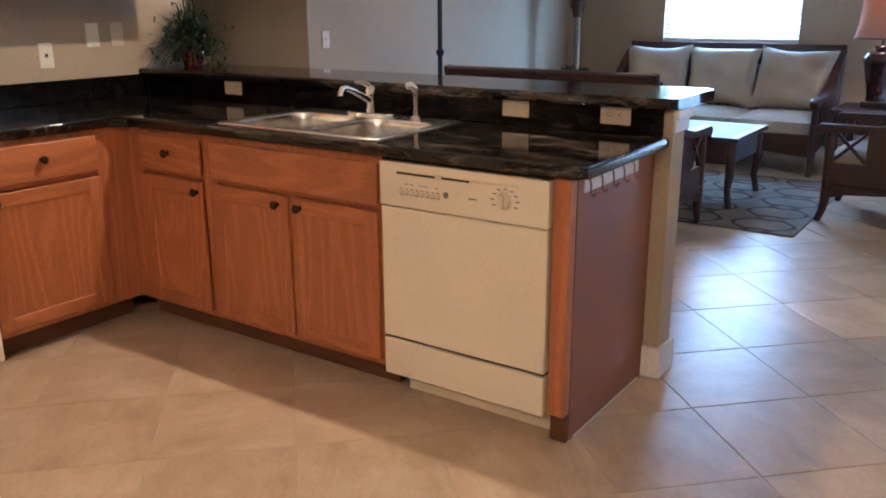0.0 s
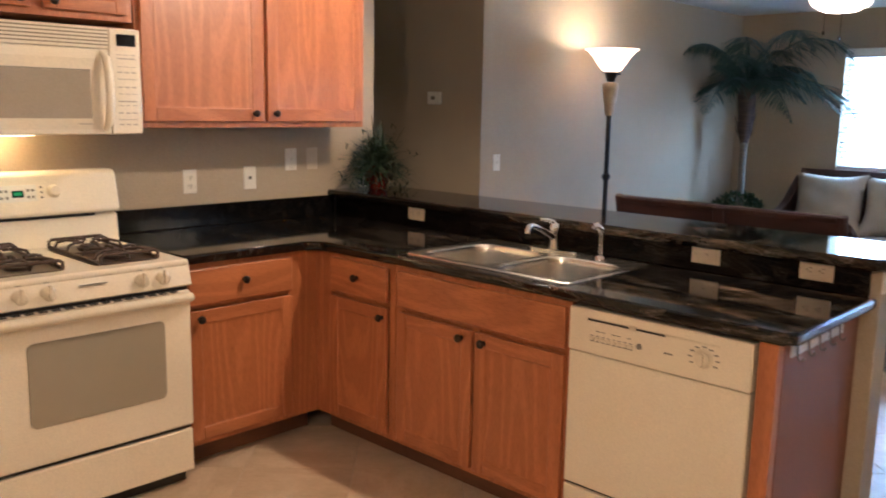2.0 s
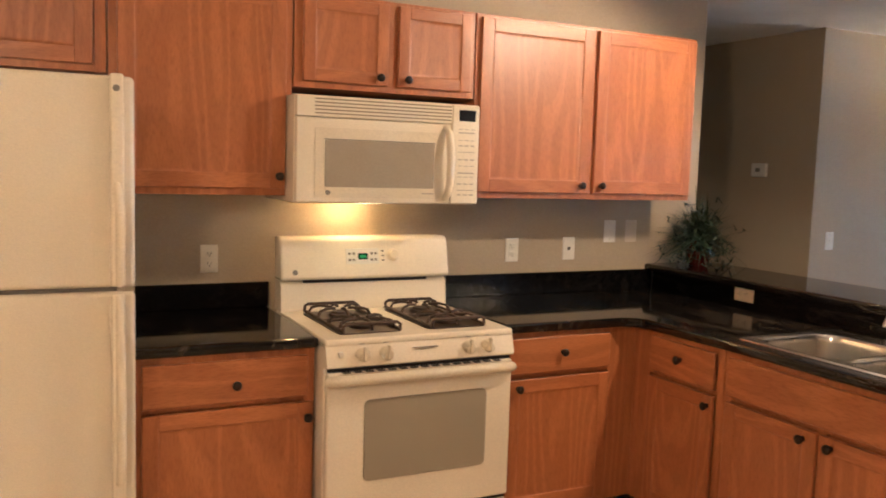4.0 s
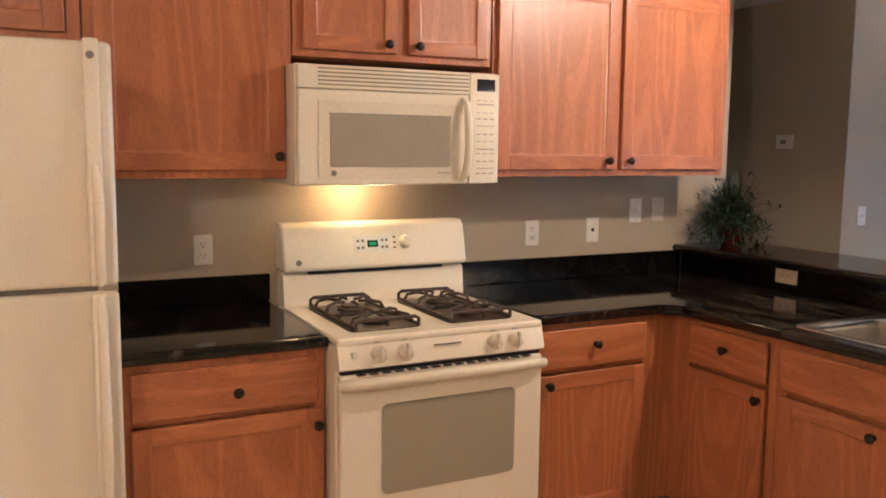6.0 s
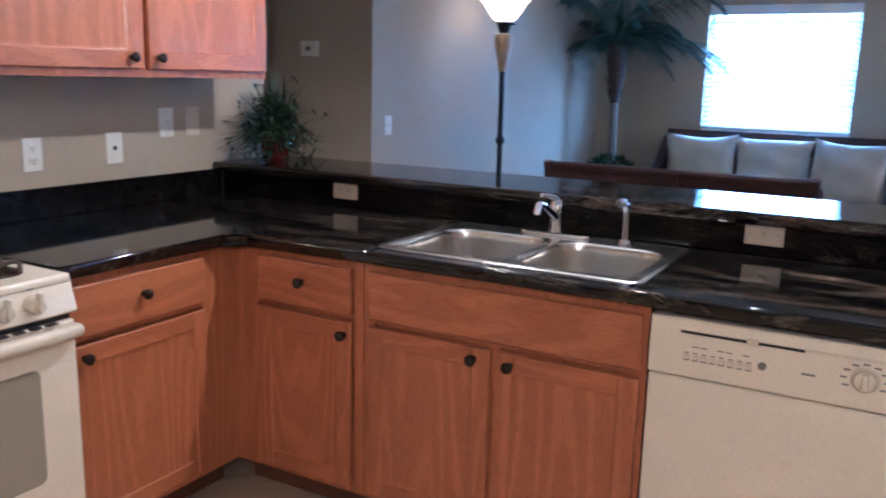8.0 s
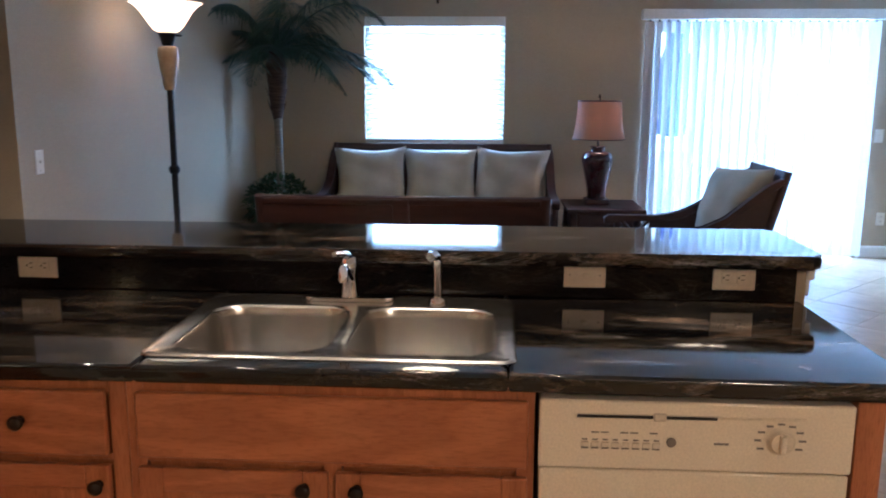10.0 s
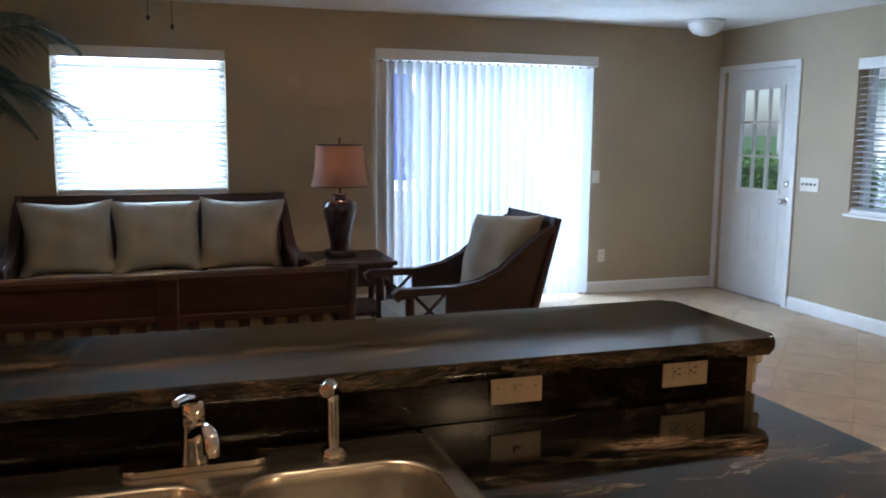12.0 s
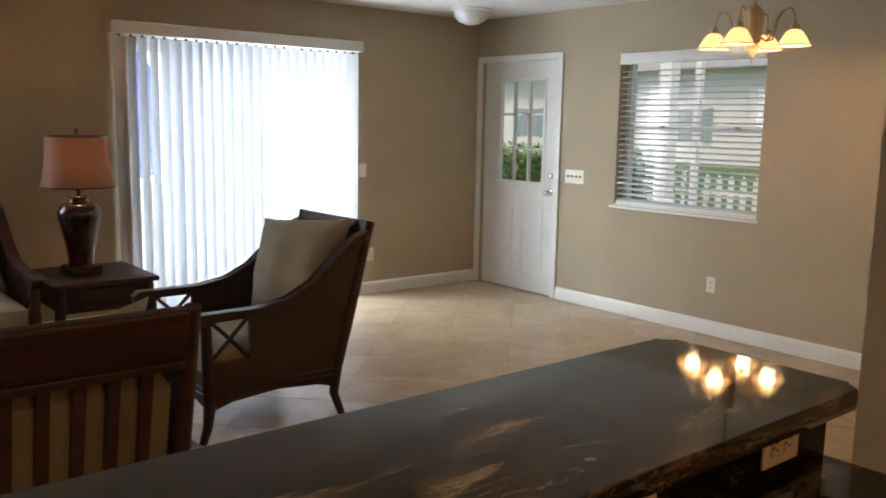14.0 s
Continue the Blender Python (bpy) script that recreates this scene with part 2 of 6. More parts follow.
def rounded(x0, y0, x1, y1, r, n=5):
    out = []
    for cx, cy, a in ((x1 - r, y1 - r, 0), (x0 + r, y1 - r, 90), (x0 + r, y0 + r, 180), (x1 - r, y0 + r, 270)):
        for i in range(n + 1):
            t = radians(a + 90 * i / n)
            out.append((cx + r * math.cos(t), cy + r * math.sin(t)))
    return out


def weigh_normals(me, limit):
    """Area-weighted normals, so that eased edges do not tilt the flats beside them."""
    faces = [(p.normal.copy(), p.area) for p in me.polygons]
    round_of = [[] for _ in me.vertices]
    for p in me.polygons:
        for v in p.vertices:
            round_of[v].append(p.index)
    out = []
    for p in me.polygons:
        n0 = faces[p.index][0]
        for v in p.vertices:
            acc = Vector()
            for f in round_of[v]:
                if faces[f][0].dot(n0) > limit:
                    acc += faces[f][0] * faces[f][1]
            out.append(acc.normalized() if acc.length > 1e-12 else n0)
    me.normals_split_custom_set(out)


def mesh_of(name, bm, mat, angle=35):
    bmesh.ops.recalc_face_normals(bm, faces=bm.faces[:])
    me = bpy.data.meshes.new(name)
    bm.to_mesh(me)
    bm.free()
    for mm in mat if isinstance(mat, (list, tuple)) else [mat]:
        me.materials.append(mm)
    me.shade_smooth()
    if len(me.polygons) > 2500:
        me.set_sharp_from_angle(angle=radians(angle))
    else:
        weigh_normals(me, math.cos(radians(max(angle, 65))))
    return me


def part(name, bm, mat, parent, label="", angle=35):
    ob = new(name, mesh_of(name, bm, mat, angle))
    ob.parent = parent
    if label:
        tagged(ob, label)
    return ob


def thing(name, m, label, category, group=""):
    ob = new(name)
    ob.matrix_world = m
    return tagged(ob, label, category, group)


def solid(name, bm, mat, label, category="", group="", kind="", m=None):
    ob = new(name, mesh_of(name, bm, mat))
    if m is not None:
        ob.matrix_world = m
    return tagged(ob, label, category, group, kind)


# ---- the plan ----
KW = -3.655   # kitchen wall face
LW = -3.86    # living room side wall face
HW = 4.50     # hall wall face
BW = 8.425    # back wall face
EW = 3.05     # east wall face
SW = -1.90    # wall behind the start
CZ = 2.475    # ceiling
T = 0.14


def wall(name, x0, y0, x1, y1, holes=(), z1=None, label="tan painted drywall wall"):
    """A wall block with openings that go through it. Holes: along-start, along-end, bottom, top."""
    bm, top = bmesh.new(), z1 or CZ
    along_x = (x1 - x0) > (y1 - y0)
    a0, a1 = (x0, x1) if along_x else (y0, y1)

    def piece(p, q, lo, hi):
        if q - p > 1e-4 and hi - lo > 1e-4:
            box(bm, p, y0, lo, q, y1, hi) if along_x else box(bm, x0, p, lo, x1, q, hi)
    cut = a0
    for h0, h1, lo, hi in sorted(holes):
        piece(cut, h0, 0, top)
        piece(h0, h1, 0, lo)
        piece(h0, h1, hi, top)
        cut = h1
    piece(cut, a1, 0, top)
    return solid(name, bm, WALL, label, "wall", kind="structure")


WIN1 = (-2.835, -1.575, 1.0, 2.12)
SLIDE = (-0.30, 1.60, 0.0, 2.10)
DOOR = (7.40, 8.36, 0.0, 2.08)
WIN2 = (5.47, 6.73, 0.89, 2.09)
wall("wall_kitchen", KW - T, SW - T, KW, 3.33)
wall("wall_hall", -6.0, HW, LW - T, HW + T)
wall("wall_living", LW - T, HW, LW, BW)
wall("wall_hall_end", -6.0 - T, 2.0, -6.0, HW + T)
wall("wall_hall_side", -6.0, 3.33 - T - 0.3, KW - T, 3.33 - 0.3)
wall("wall_back", LW - T, BW, EW + 0.2, BW + 0.2, [WIN1, SLIDE])
wall("wall_east", EW, 4.40, EW + 0.2, BW, [WIN2, DOOR])
wall("wall_partition", 2.62, 4.28, EW + 0.2, 4.40)
wall("wall_dining_side", 2.62, SW - T, 2.62 + T, 4.28)
wall("wall_kitchen_east", 1.22, SW, 1.34, 3.87)
wall("wall_south", KW, SW - T, 2.62, SW)
solid("ceiling", boxed(-6.2, SW - 0.2, CZ, EW + 0.3, BW + 0.2, CZ + 0.15), CEIL, "white textured drywall ceiling", "ceiling", kind="structure")


def baseboard(p, q, face):
    """White baseboard between two plan points; face is the room side's direction."""
    (ax, ay), (bx, by) = p, q
    L = math.hypot(bx - ax, by - ay)
    bm = prism(bmesh.new(), [(0, 0), (0.016, 0), (0.016, 0.085), (0.010, 0.100), (0.004, 0.108), (0, 0.110)], L, axis="y")
    ang = math.degrees(math.atan2(by - ay, bx - ax)) - 90
    ob = solid("baseboard", bm, WHITE, "white painted baseboard along the wall", "baseboard", kind="structure", m=pose(ax, ay, 0.004, 0, 0, ang))
    if face < 0:
        ob.matrix_world = pose(bx, by, 0.004, 0, 0, ang + 180)
    return ob


baseboard((LW, BW), (SLIDE[0] - 0.03, BW), 1)
baseboard((SLIDE[1] + 0.03, BW), (EW, BW), 1)
baseboard((EW, DOOR[0] - 0.07), (EW, 4.40), 1)
baseboard((LW, HW), (LW, BW), 1)
baseboard((-6.0, HW), (LW, HW), 1)

# ---- kitchen cabinets ----


def knob(parent, x, z, y=-0.022):
    m = pose(x, y, z, 90, 0, 0)
    bm = lathe(bmesh.new(), [(0.0, -0.001), (0.010, 0.0), (0.0075, 0.004), (0.006, 0.012), (0.010, 0.015), (0.0165, 0.019), (0.0165, 0.025), (0.011, 0.030), (0.0, 0.031)], 16, m)
    part("knob", bm, BRONZE, parent, "oil-rubbed bronze knob")


def cabinet_door(parent, x0, x1, z0, z1, knob_at=None, rail=0.055):
    """Frame of two stiles and two rails with a bevelled lip round a sunk panel; front at y = -0.020."""
    e = 0.012
    bm = bmesh.new()
    o = [(x0 + rail - 0.001, z0 + rail - 0.001), (x1 - rail + 0.001, z0 + rail - 0.001), (x1 - rail + 0.001, z1 - rail + 0.001), (x0 + rail - 0.001, z1 - rail + 0.001)]
    i = [(o[0][0] + e, o[0][1] + e), (o[1][0] - e, o[1][1] + e), (o[2][0] - e, o[2][1] - e), (o[3][0] + e, o[3][1] - e)]
    vo, vi, vb = [bm.verts.new((p[0], -0.017, p[1])) for p in o], [bm.verts.new((p[0], -0.0095, p[1])) for p in i], [bm.verts.new((p[0], -0.002, p[1])) for p in o]
    bm.faces.new(vi)
    bm.faces.new(vb[::-1])
    for k in range(4):
        j = (k + 1) % 4
        bm.faces.new((vo[k], vo[j], vi[j], vi[k]))
        bm.faces.new((vo[j], vo[k], vb[k], vb[j]))
    d = part("door", bm, OAK_V, parent)
    for a, b in ((x0, x0 + rail), (x1 - rail, x1)):
        part("stile", boxed(a, -0.020, z0, b, -0.001, z1, 0.004), OAK_V, d)
    for a, b in ((z0, z0 + rail), (z1 - rail, z1)):
        part("rail", boxed(x0 + rail - 0.001, -0.0195, a, x1 - rail + 0.001, -0.0015, b, 0.004), OAK_H, d)
    if knob_at:
        knob(d, *knob_at)
    return d


def drawer_front(parent, x0, x1, z0, z1, knob_at=None, name="drawer"):
    bm = boxed(x0, -0.020, z0, x1, -0.001, z1, 0.007, 3)
    d = part(name, bm, OAK_H, parent)
    if knob_at:
        knob(d, *knob_at)
    return d


def face_frame(bm, x0, x1, z0, z1, bars=(), posts=(), s=0.038):
    """Frame members 19 mm thick, flush with the cabinet's front."""
    for a, b in ((x0, x0 + s), (x1 - s, x1), *posts):
        box(bm, a, 0, z0, b, 0.019, z1, 0.0015, 1)
    for a, b in ((z0, z0 + s), (z1 - s, z1), *bars):
        box(bm, x0 + s, 0.0005, a, x1 - s, 0.018, b, 0.001, 1)
    return bm


def cabinet(m, w, depth, z0, z1, label, category, toe=True, bars=(), posts=(), box_top=None):
    """Local frame: x along the front, y into the cabinet, front at y = 0."""
    c = thing("base_cabinet" if toe else "wall_cabinet", m, label, category, "kitchen base cabinets" if toe else "kitchen wall cabinets")
    bm = bmesh.new()
    box(bm, 0.001, 0.0195, z0, w - 0.001, depth, box_top or z1)
    part("carcass", bm, OAK_V, c)
    part("face_frame", face_frame(bmesh.new(), 0.001, w - 0.001, z0, z1, bars, posts), OAK_V, c)
    if toe:
        part("toe_kick", boxed(0.002, 0.075, 0.004, w - 0.002, depth - 0.02, z0 - 0.001), OAK_DARK, c, "dark brown toe kick")
    return c


PF = 2.405            # peninsula face-frame front
WF = -2.985           # wall-run face-frame front
ZT = 0.874


def wm(y, x=WF):
    return pose(x, y, 0, 0, 0, 90)


# blind corner unit of the peninsula, with one drawer over one door
c = cabinet(pose(-2.985, PF, 0), 0.53, 0.60, 0.10, ZT, "honey oak corner base cabinet with one drawer and door", "cabinet", bars=((0.685, 0.70),), posts=((0.04, 0.10),))
part("corner_filler", boxed(-0.012, -0.0035, 0.10, 0.0045, 0.012, ZT), OAK_V, c)
drawer_front(c, 0.115, 0.49, 0.70, 0.85, (0.302, 0.782))
cabinet_door(c, 0.115, 0.49, 0.125, 0.678, (0.467, 0.637))
# sink unit
c = cabinet(pose(-2.455, PF, 0), 0.885, 0.60, 0.10, ZT, "honey oak sink base cabinet with two doors", "cabinet", box_top=0.70, bars=((0.685, 0.70),), posts=((0.43, 0.47),))
drawer_front(c, 0.025, 0.87, 0.70, 0.85, name="false_front")
cabinet_door(c, 0.025, 0.442, 0.125, 0.678, (0.392, 0.645))
cabinet_door(c, 0.458, 0.87, 0.125, 0.678, (0.506, 0.645))
# end filler with veneered side
c = thing("filler_cabinet", pose(-0.914, PF, 0), "honey oak filler stile with veneered end panel", "cabinet panel")
part("stile", boxed(0, -0.012, 0.10, 0.058, 0.03, ZT, 0.003), OAK_V, c)
part("veneer_side", boxed(0.0, 0.031, 0.004, 0.060, 0.645, ZT), OAK_END, c, "reddish veneered side panel")
part("caulk_line", boxed(0.0605, 0.06, 0.003, 0.0635, 0.605, 0.010), WHITE, c)
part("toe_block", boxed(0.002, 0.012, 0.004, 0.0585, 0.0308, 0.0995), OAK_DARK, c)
# right of the range
c = cabinet(wm(1.712), 0.69, 0.63, 0.10, ZT, "honey oak base cabinet beside the range with a drawer", "cabinet", bars=((0.685, 0.70),), posts=((0.545, 0.652),))
drawer_front(c, 0.035, 0.54, 0.70, 0.85, (0.291, 0.785))
cabinet_door(c, 0.035, 0.54, 0.125, 0.678, (0.078, 0.645))
# left of the range
c = cabinet(wm(0.300), 0.634, 0.63, 0.10, ZT, "honey oak base cabinet between refrigerator and range", "cabinet", bars=((0.685, 0.70),))
drawer_front(c, 0.035, 0.605, 0.70, 0.85, (0.345, 0.765))
cabinet_door(c, 0.035, 0.622, 0.125, 0.678, (0.600, 0.625))
# wall cabinets
UF = -3.335
UP = "honey oak wall cabinet with recessed panel doors"
c = cabinet(wm(1.742, UF), 1.235, 0.318, 1.405, 2.195, UP + " and bronze knobs", "wall cabinet", toe=False, posts=((0.59, 0.64),))
cabinet_door(c, 0.02, 0.612, 1.432, 2.18, (0.56, 1.47), 0.06)
cabinet_door(c, 0.636, 1.22, 1.432, 2.18, (0.673, 1.47), 0.06)
c = cabinet(wm(0.942, UF), 0.795, 0.318, 1.83, 2.195, "short honey oak wall cabinet over the microwave", "wall cabinet", toe=False, posts=((0.39, 0.44),))
cabinet_door(c, 0.035, 0.39, 1.855, 2.18, (0.350, 1.885), 0.05)
cabinet_door(c, 0.435, 0.77, 1.855, 2.18, (0.472, 1.885), 0.05)
c = cabinet(wm(0.27, UF), 0.668, 0.318, 1.405, 2.195, UP + " beside the refrigerator", "wall cabinet", toe=False)
cabinet_door(c, 0.03, 0.64, 1.432, 2.18, (0.612, 1.48), 0.06)
c = cabinet(wm(-0.62, UF), 0.886, 0.318, 1.83, 2.195, "short honey oak wall cabinet over the refrigerator", "wall cabinet", toe=False)
cabinet_door(c, 0.03, 0.42, 1.855, 2.18, None, 0.06)
cabinet_door(c, 0.45, 0.84, 1.855, 2.18, None, 0.06)

# ---- half wall, counters and bar ----
solid("half_wall", boxed(KW, 3.052, 0, -0.795, 3.17, 1.012), WALL, "tan painted half wall behind the peninsula", "wall", kind="structure")
bm = bmesh.new()
box(bm, -0.795, 3.05, 0.93, -0.785, 3.19, 1.012, 0.003)
box(bm, -0.795, 3.045, 0.975, -0.772, 3.20, 1.012, 0.006)
solid("trim", bm, WHITE, "white trim moulding under the bar top's end", "trim", kind="structure")


def slab(outline, z0, z1, edge):
    """A counter slab with eased edges."""
    bm = prism(bmesh.new(), outline, z1 - z0, axis="z", at=z0)
    es = [e for e in bm.edges if abs(e.verts[0].co.z - e.verts[1].co.z) < 1e-6]
    bmesh.ops.bevel(bm, geom=es, offset=edge, segments=4, profile=0.5, affect="EDGES")
    return bm


SINK = (-2.44, 2.432, -1.61, 2.990)
c = thing("countertop", pose(0, 0, 0), "polished black granite countertop with tan veins", "countertop")


def corner(cx, cy, r, a0, a1, n=5):
    return [(cx + r * math.cos(radians(a0 + (a1 - a0) * i / n)), cy + r * math.sin(radians(a0 + (a1 - a0) * i / n))) for i in range(n + 1)]


FE, WE, CE = 2.368, -2.948, -0.805
hole = [(SINK[0] + 0.02, SINK[1] + 0.02), (SINK[2] - 0.02, SINK[3] - 0.02)]
bm = slab([(KW, 1.712), (WE, 1.712), (WE, FE - 0.07), *corner(WE + 0.07, FE - 0.07, 0.07, 180, 90), (hole[0][0], FE), (hole[0][0], 3.051), (KW, 3.051)], 0.876, 0.916, 0.013)
part("slab", bm, GRANITE, c)
bm = slab([(hole[1][0], FE), *corner(CE - 0.03, FE + 0.03, 0.03, 270, 360), (CE, 3.051), (hole[1][0], 3.051)], 0.876, 0.916, 0.013)
part("slab", bm, GRANITE, c)
part("slab", slab([(hole[0][0], FE), (hole[1][0], FE), (hole[1][0], hole[0][1]), (hole[0][0], hole[0][1])], 0.876, 0.916, 0.013), GRANITE, c)
part("slab", boxed(hole[0][0], hole[1][1], 0.876, hole[1][0], 3.051, 0.9158), GRANITE, c)
part("backsplash", boxed(KW + 0.001, 1.712, 0.9165, KW + 0.021, 3.029, 1.022, 0.003), GRANITE_PLAIN, c)
part("backsplash", boxed(KW + 0.022, 3.030, 0.9165, -0.828, 3.0515, 1.0115, 0.002), GRANITE_PLAIN, c)
c = thing("countertop", pose(0, 0, 0), "short black granite countertop beside the refrigerator", "countertop")
part("slab", slab([(KW, 0.285), (WE, 0.285), (WE, 0.934), (KW, 0.934)], 0.876, 0.916, 0.013), GRANITE, c)
part("backsplash", boxed(KW + 0.001, 0.285, 0.9165, KW + 0.021, 0.934, 1.022, 0.003), GRANITE_PLAIN, c)
BARZ = 1.053
bm = slab([(KW + 0.001, 2.992), (-0.80, 2.992), *corner(-0.80, 3.022, 0.03, 270, 360), *corner(-0.80, 3.41, 0.03, 0, 90), (KW + 0.001, 3.44)], 1.0135, BARZ, 0.014)
c = thing("bar_top", pose(0, 0, 0), "raised black granite breakfast bar with tan veins", "bar top")
part("slab", bm, GRANITE_BAR, c)
bm = slab([(-0.853, 3.0375), (-0.781, 3.0375), (-0.781, 3.185), (-0.7945, 3.185), (-0.7945, 3.0515), (-0.853, 3.0515)], 0.004, 0.125, 0.003)
solid("baseboard", bm, WHITE, "white baseboard wrapped round the half wall's end", "baseboard", kind="structure")

# ---- range ----
c = thing("gas_range", wm(0.941, -2.872), "almond gas range with oven and backguard", "stove")
W = 0.765
part("body", boxed(0, 0.035, 0.045, W, 0.69, 0.888, 0.004), ALMOND, c)
part("kick_gap", boxed(0.02, 0.05, 0.004, W - 0.02, 0.62, 0.044), BLACK, c)
d = part("storage_drawer", boxed(0.004, 0.006, 0.055, W - 0.004, 0.034, 0.232, 0.009, 3), ALMOND, c)
part("gap", boxed(0.006, 0.02, 0.2335, W - 0.006, 0.034, 0.2475), BLACK, c)
d = part("oven_door", boxed(0.004, 0.0, 0.249, W - 0.004, 0.034, 0.798, 0.009, 3), ALMOND, c)
bm = prism(bmesh.new(), rounded(0.146, 0.388, 0.648, 0.692, 0.022), 0.003, "y", -0.0035)
part("oven_window", bm, plain("oven_glass", (0.34, 0.30, 0.225), 0.16), d, "tan tinted oven window")
bm = tube(bmesh.new(), [(0.012, 0.0, 0.768), (0.020, -0.026, 0.774), (0.06, -0.038, 0.777), (W / 2, -0.041, 0.778), (W - 0.06, -0.038, 0.777), (W - 0.020, -0.026, 0.774), (W - 0.012, 0.0, 0.768)], 0.019, 10)
part("oven_handle", bm, ALMOND_DULL, d)
part("vent_strip", boxed(0.012, 0.012, 0.799, W - 0.012, 0.034, 0.8135), BLACK, c)
for i in range(15):
    part("vent_slot", boxed(0.06 + i * 0.044, -0.012, 0.7965, 0.088 + i * 0.044, 0.008, 0.7995), PLATE_DARK, c)
bm = prism(bmesh.new(), [(0.002, 0.814), (-0.004, 0.822), (0.018, 0.902), (0.036, 0.906), (0.036, 0.814)], W, "x", 0)
part("control_panel", bm, ALMOND, c)
for x in (0.135, 0.228, 0.565, 0.648):
    m = pose(x, 0.006, 0.860, 105, 0, 0)
    k = part("burner_knob", lathe(bmesh.new(), [(0.0, -0.004), (0.026, -0.003), (0.027, 0.003), (0.022, 0.007), (0.021, 0.026), (0.017, 0.030), (0, 0.031)], 20, m), ALMOND_DULL, c)
    part("pointer", box(bmesh.new(), x - 0.006, -0.032, 0.842, x + 0.006, -0.016, 0.893, 0.003), ALMOND_DULL, k)
    part("print_mark", boxed(x - 0.010, 0.0105, 0.8945, x + 0.010, 0.0125, 0.8965), PRINT, c)
part("print_mark", boxed(0.335, -0.0005, 0.868, 0.435, 0.012, 0.871), PRINT, c, "small grey lettering bar")
part("oven_light_switch", boxed(0.045, -0.002, 0.852, 0.063, 0.012, 0.872, 0.002), PLATE, c)
bm = boxed(-0.001, 0.012, 0.889, W + 0.001, 0.675, 0.916, 0.010, 3)
part("cooktop", bm, ALMOND, c)
for x0 in (0.075, 0.435):
    part("burner_well", prism(bmesh.new(), rounded(x0, 0.085, x0 + 0.255, 0.555, 0.03), 0.004, "z", 0.9155), surface("well_enamel", (0.035, 0.022, 0.015), (0.07, 0.042, 0.026), 9, 0.4, fine=80, bump=0.1), c, "brown stained burner well")
    for y0 in (0.195, 0.435):
        part("burner_cap", lathe(bmesh.new(), [(0, 0.918), (0.045, 0.919), (0.047, 0.931), (0.036, 0.933), (0.034, 0.941), (0, 0.942)], 20, pose(x0 + 0.127, y0, 0)), IRON, c)
    bm = bmesh.new()
    xa, xb, xm = x0 + 0.015, x0 + 0.240, x0 + 0.1275
    for x in (xa, xb):
        tube(bm, [(x, 0.085, 0.927), (x, 0.20, 0.927), (x, 0.44, 0.927), (x, 0.555, 0.927)], 0.0060, 8)
    for y in (0.085, 0.555):
        tube(bm, [(xa, y, 0.921), (xa, y, 0.946), (xa + 0.012, y, 0.954), (xb - 0.012, y, 0.954), (xb, y, 0.946), (xb, y, 0.921)], 0.0065, 8)
    tube(bm, [(xa, 0.32, 0.927), (xm, 0.32, 0.930), (xb, 0.32, 0.927)], 0.0060, 8)
    for yc in (0.195, 0.445):
        for sx, sy in ((-1, -1), (1, -1), (-1, 1), (1, 1)):
            tube(bm, [(xm + sx * 0.112, yc + sy * 0.060, 0.927), (xm + sx * 0.100, yc + sy * 0.056, 0.950), (xm + sx * 0.070, yc + sy * 0.042, 0.958), (xm + sx * 0.028, yc + sy * 0.018, 0.954)], 0.0060, 8)
        for sy in (-1, 1):
            tube(bm, [(xm, yc + sy * 0.108, 0.929), (xm, yc + sy * 0.092, 0.951), (xm, yc + sy * 0.060, 0.957), (xm, yc + sy * 0.030, 0.954)], 0.0060, 8)
    part("burner_grate", bm, IRON, c, "brown cast iron burner grate")
bm = prism(bmesh.new(), [(0.600, 0.916), (0.612, 1.030), (0.640, 1.045), (0.69, 1.045), (0.70, 0.916)], W - 0.004, "x", 0.002)
part("lower_backguard", bm, ALMOND, c)
part("backguard_gap", boxed(0.10, 0.606, 1.034, W - 0.10, 0.66, 1.050), BLACK, c)
bm = prism(bmesh.new(), [(0.588, 1.052), (0.580, 1.066), (0.612, 1.205), (0.632, 1.226), (0.70, 1.226), (0.70, 1.046), (0.60, 1.046)], W + 0.004, "x", -0.002)
bmesh.ops.bevel(bm, geom=[e for e in bm.edges if abs(e.verts[0].co.x - e.verts[1].co.x) < 1e-5], offset=0.012, segments=3, profile=0.5, affect="EDGES")
part("backguard", bm, ALMOND, c)


def on_guard(x0, z0, x1, z1, proud=0.003):
    def yy(z):
        return 0.580 + (z - 1.066) * 0.032 / 0.139
    bm = prism(bmesh.new(), [(yy(z0) - proud, z0), (yy(z1) - proud, z1), (yy(z1) + 0.004, z1), (yy(z0) + 0.004, z0)], x1 - x0, "x", x0)
    return bm


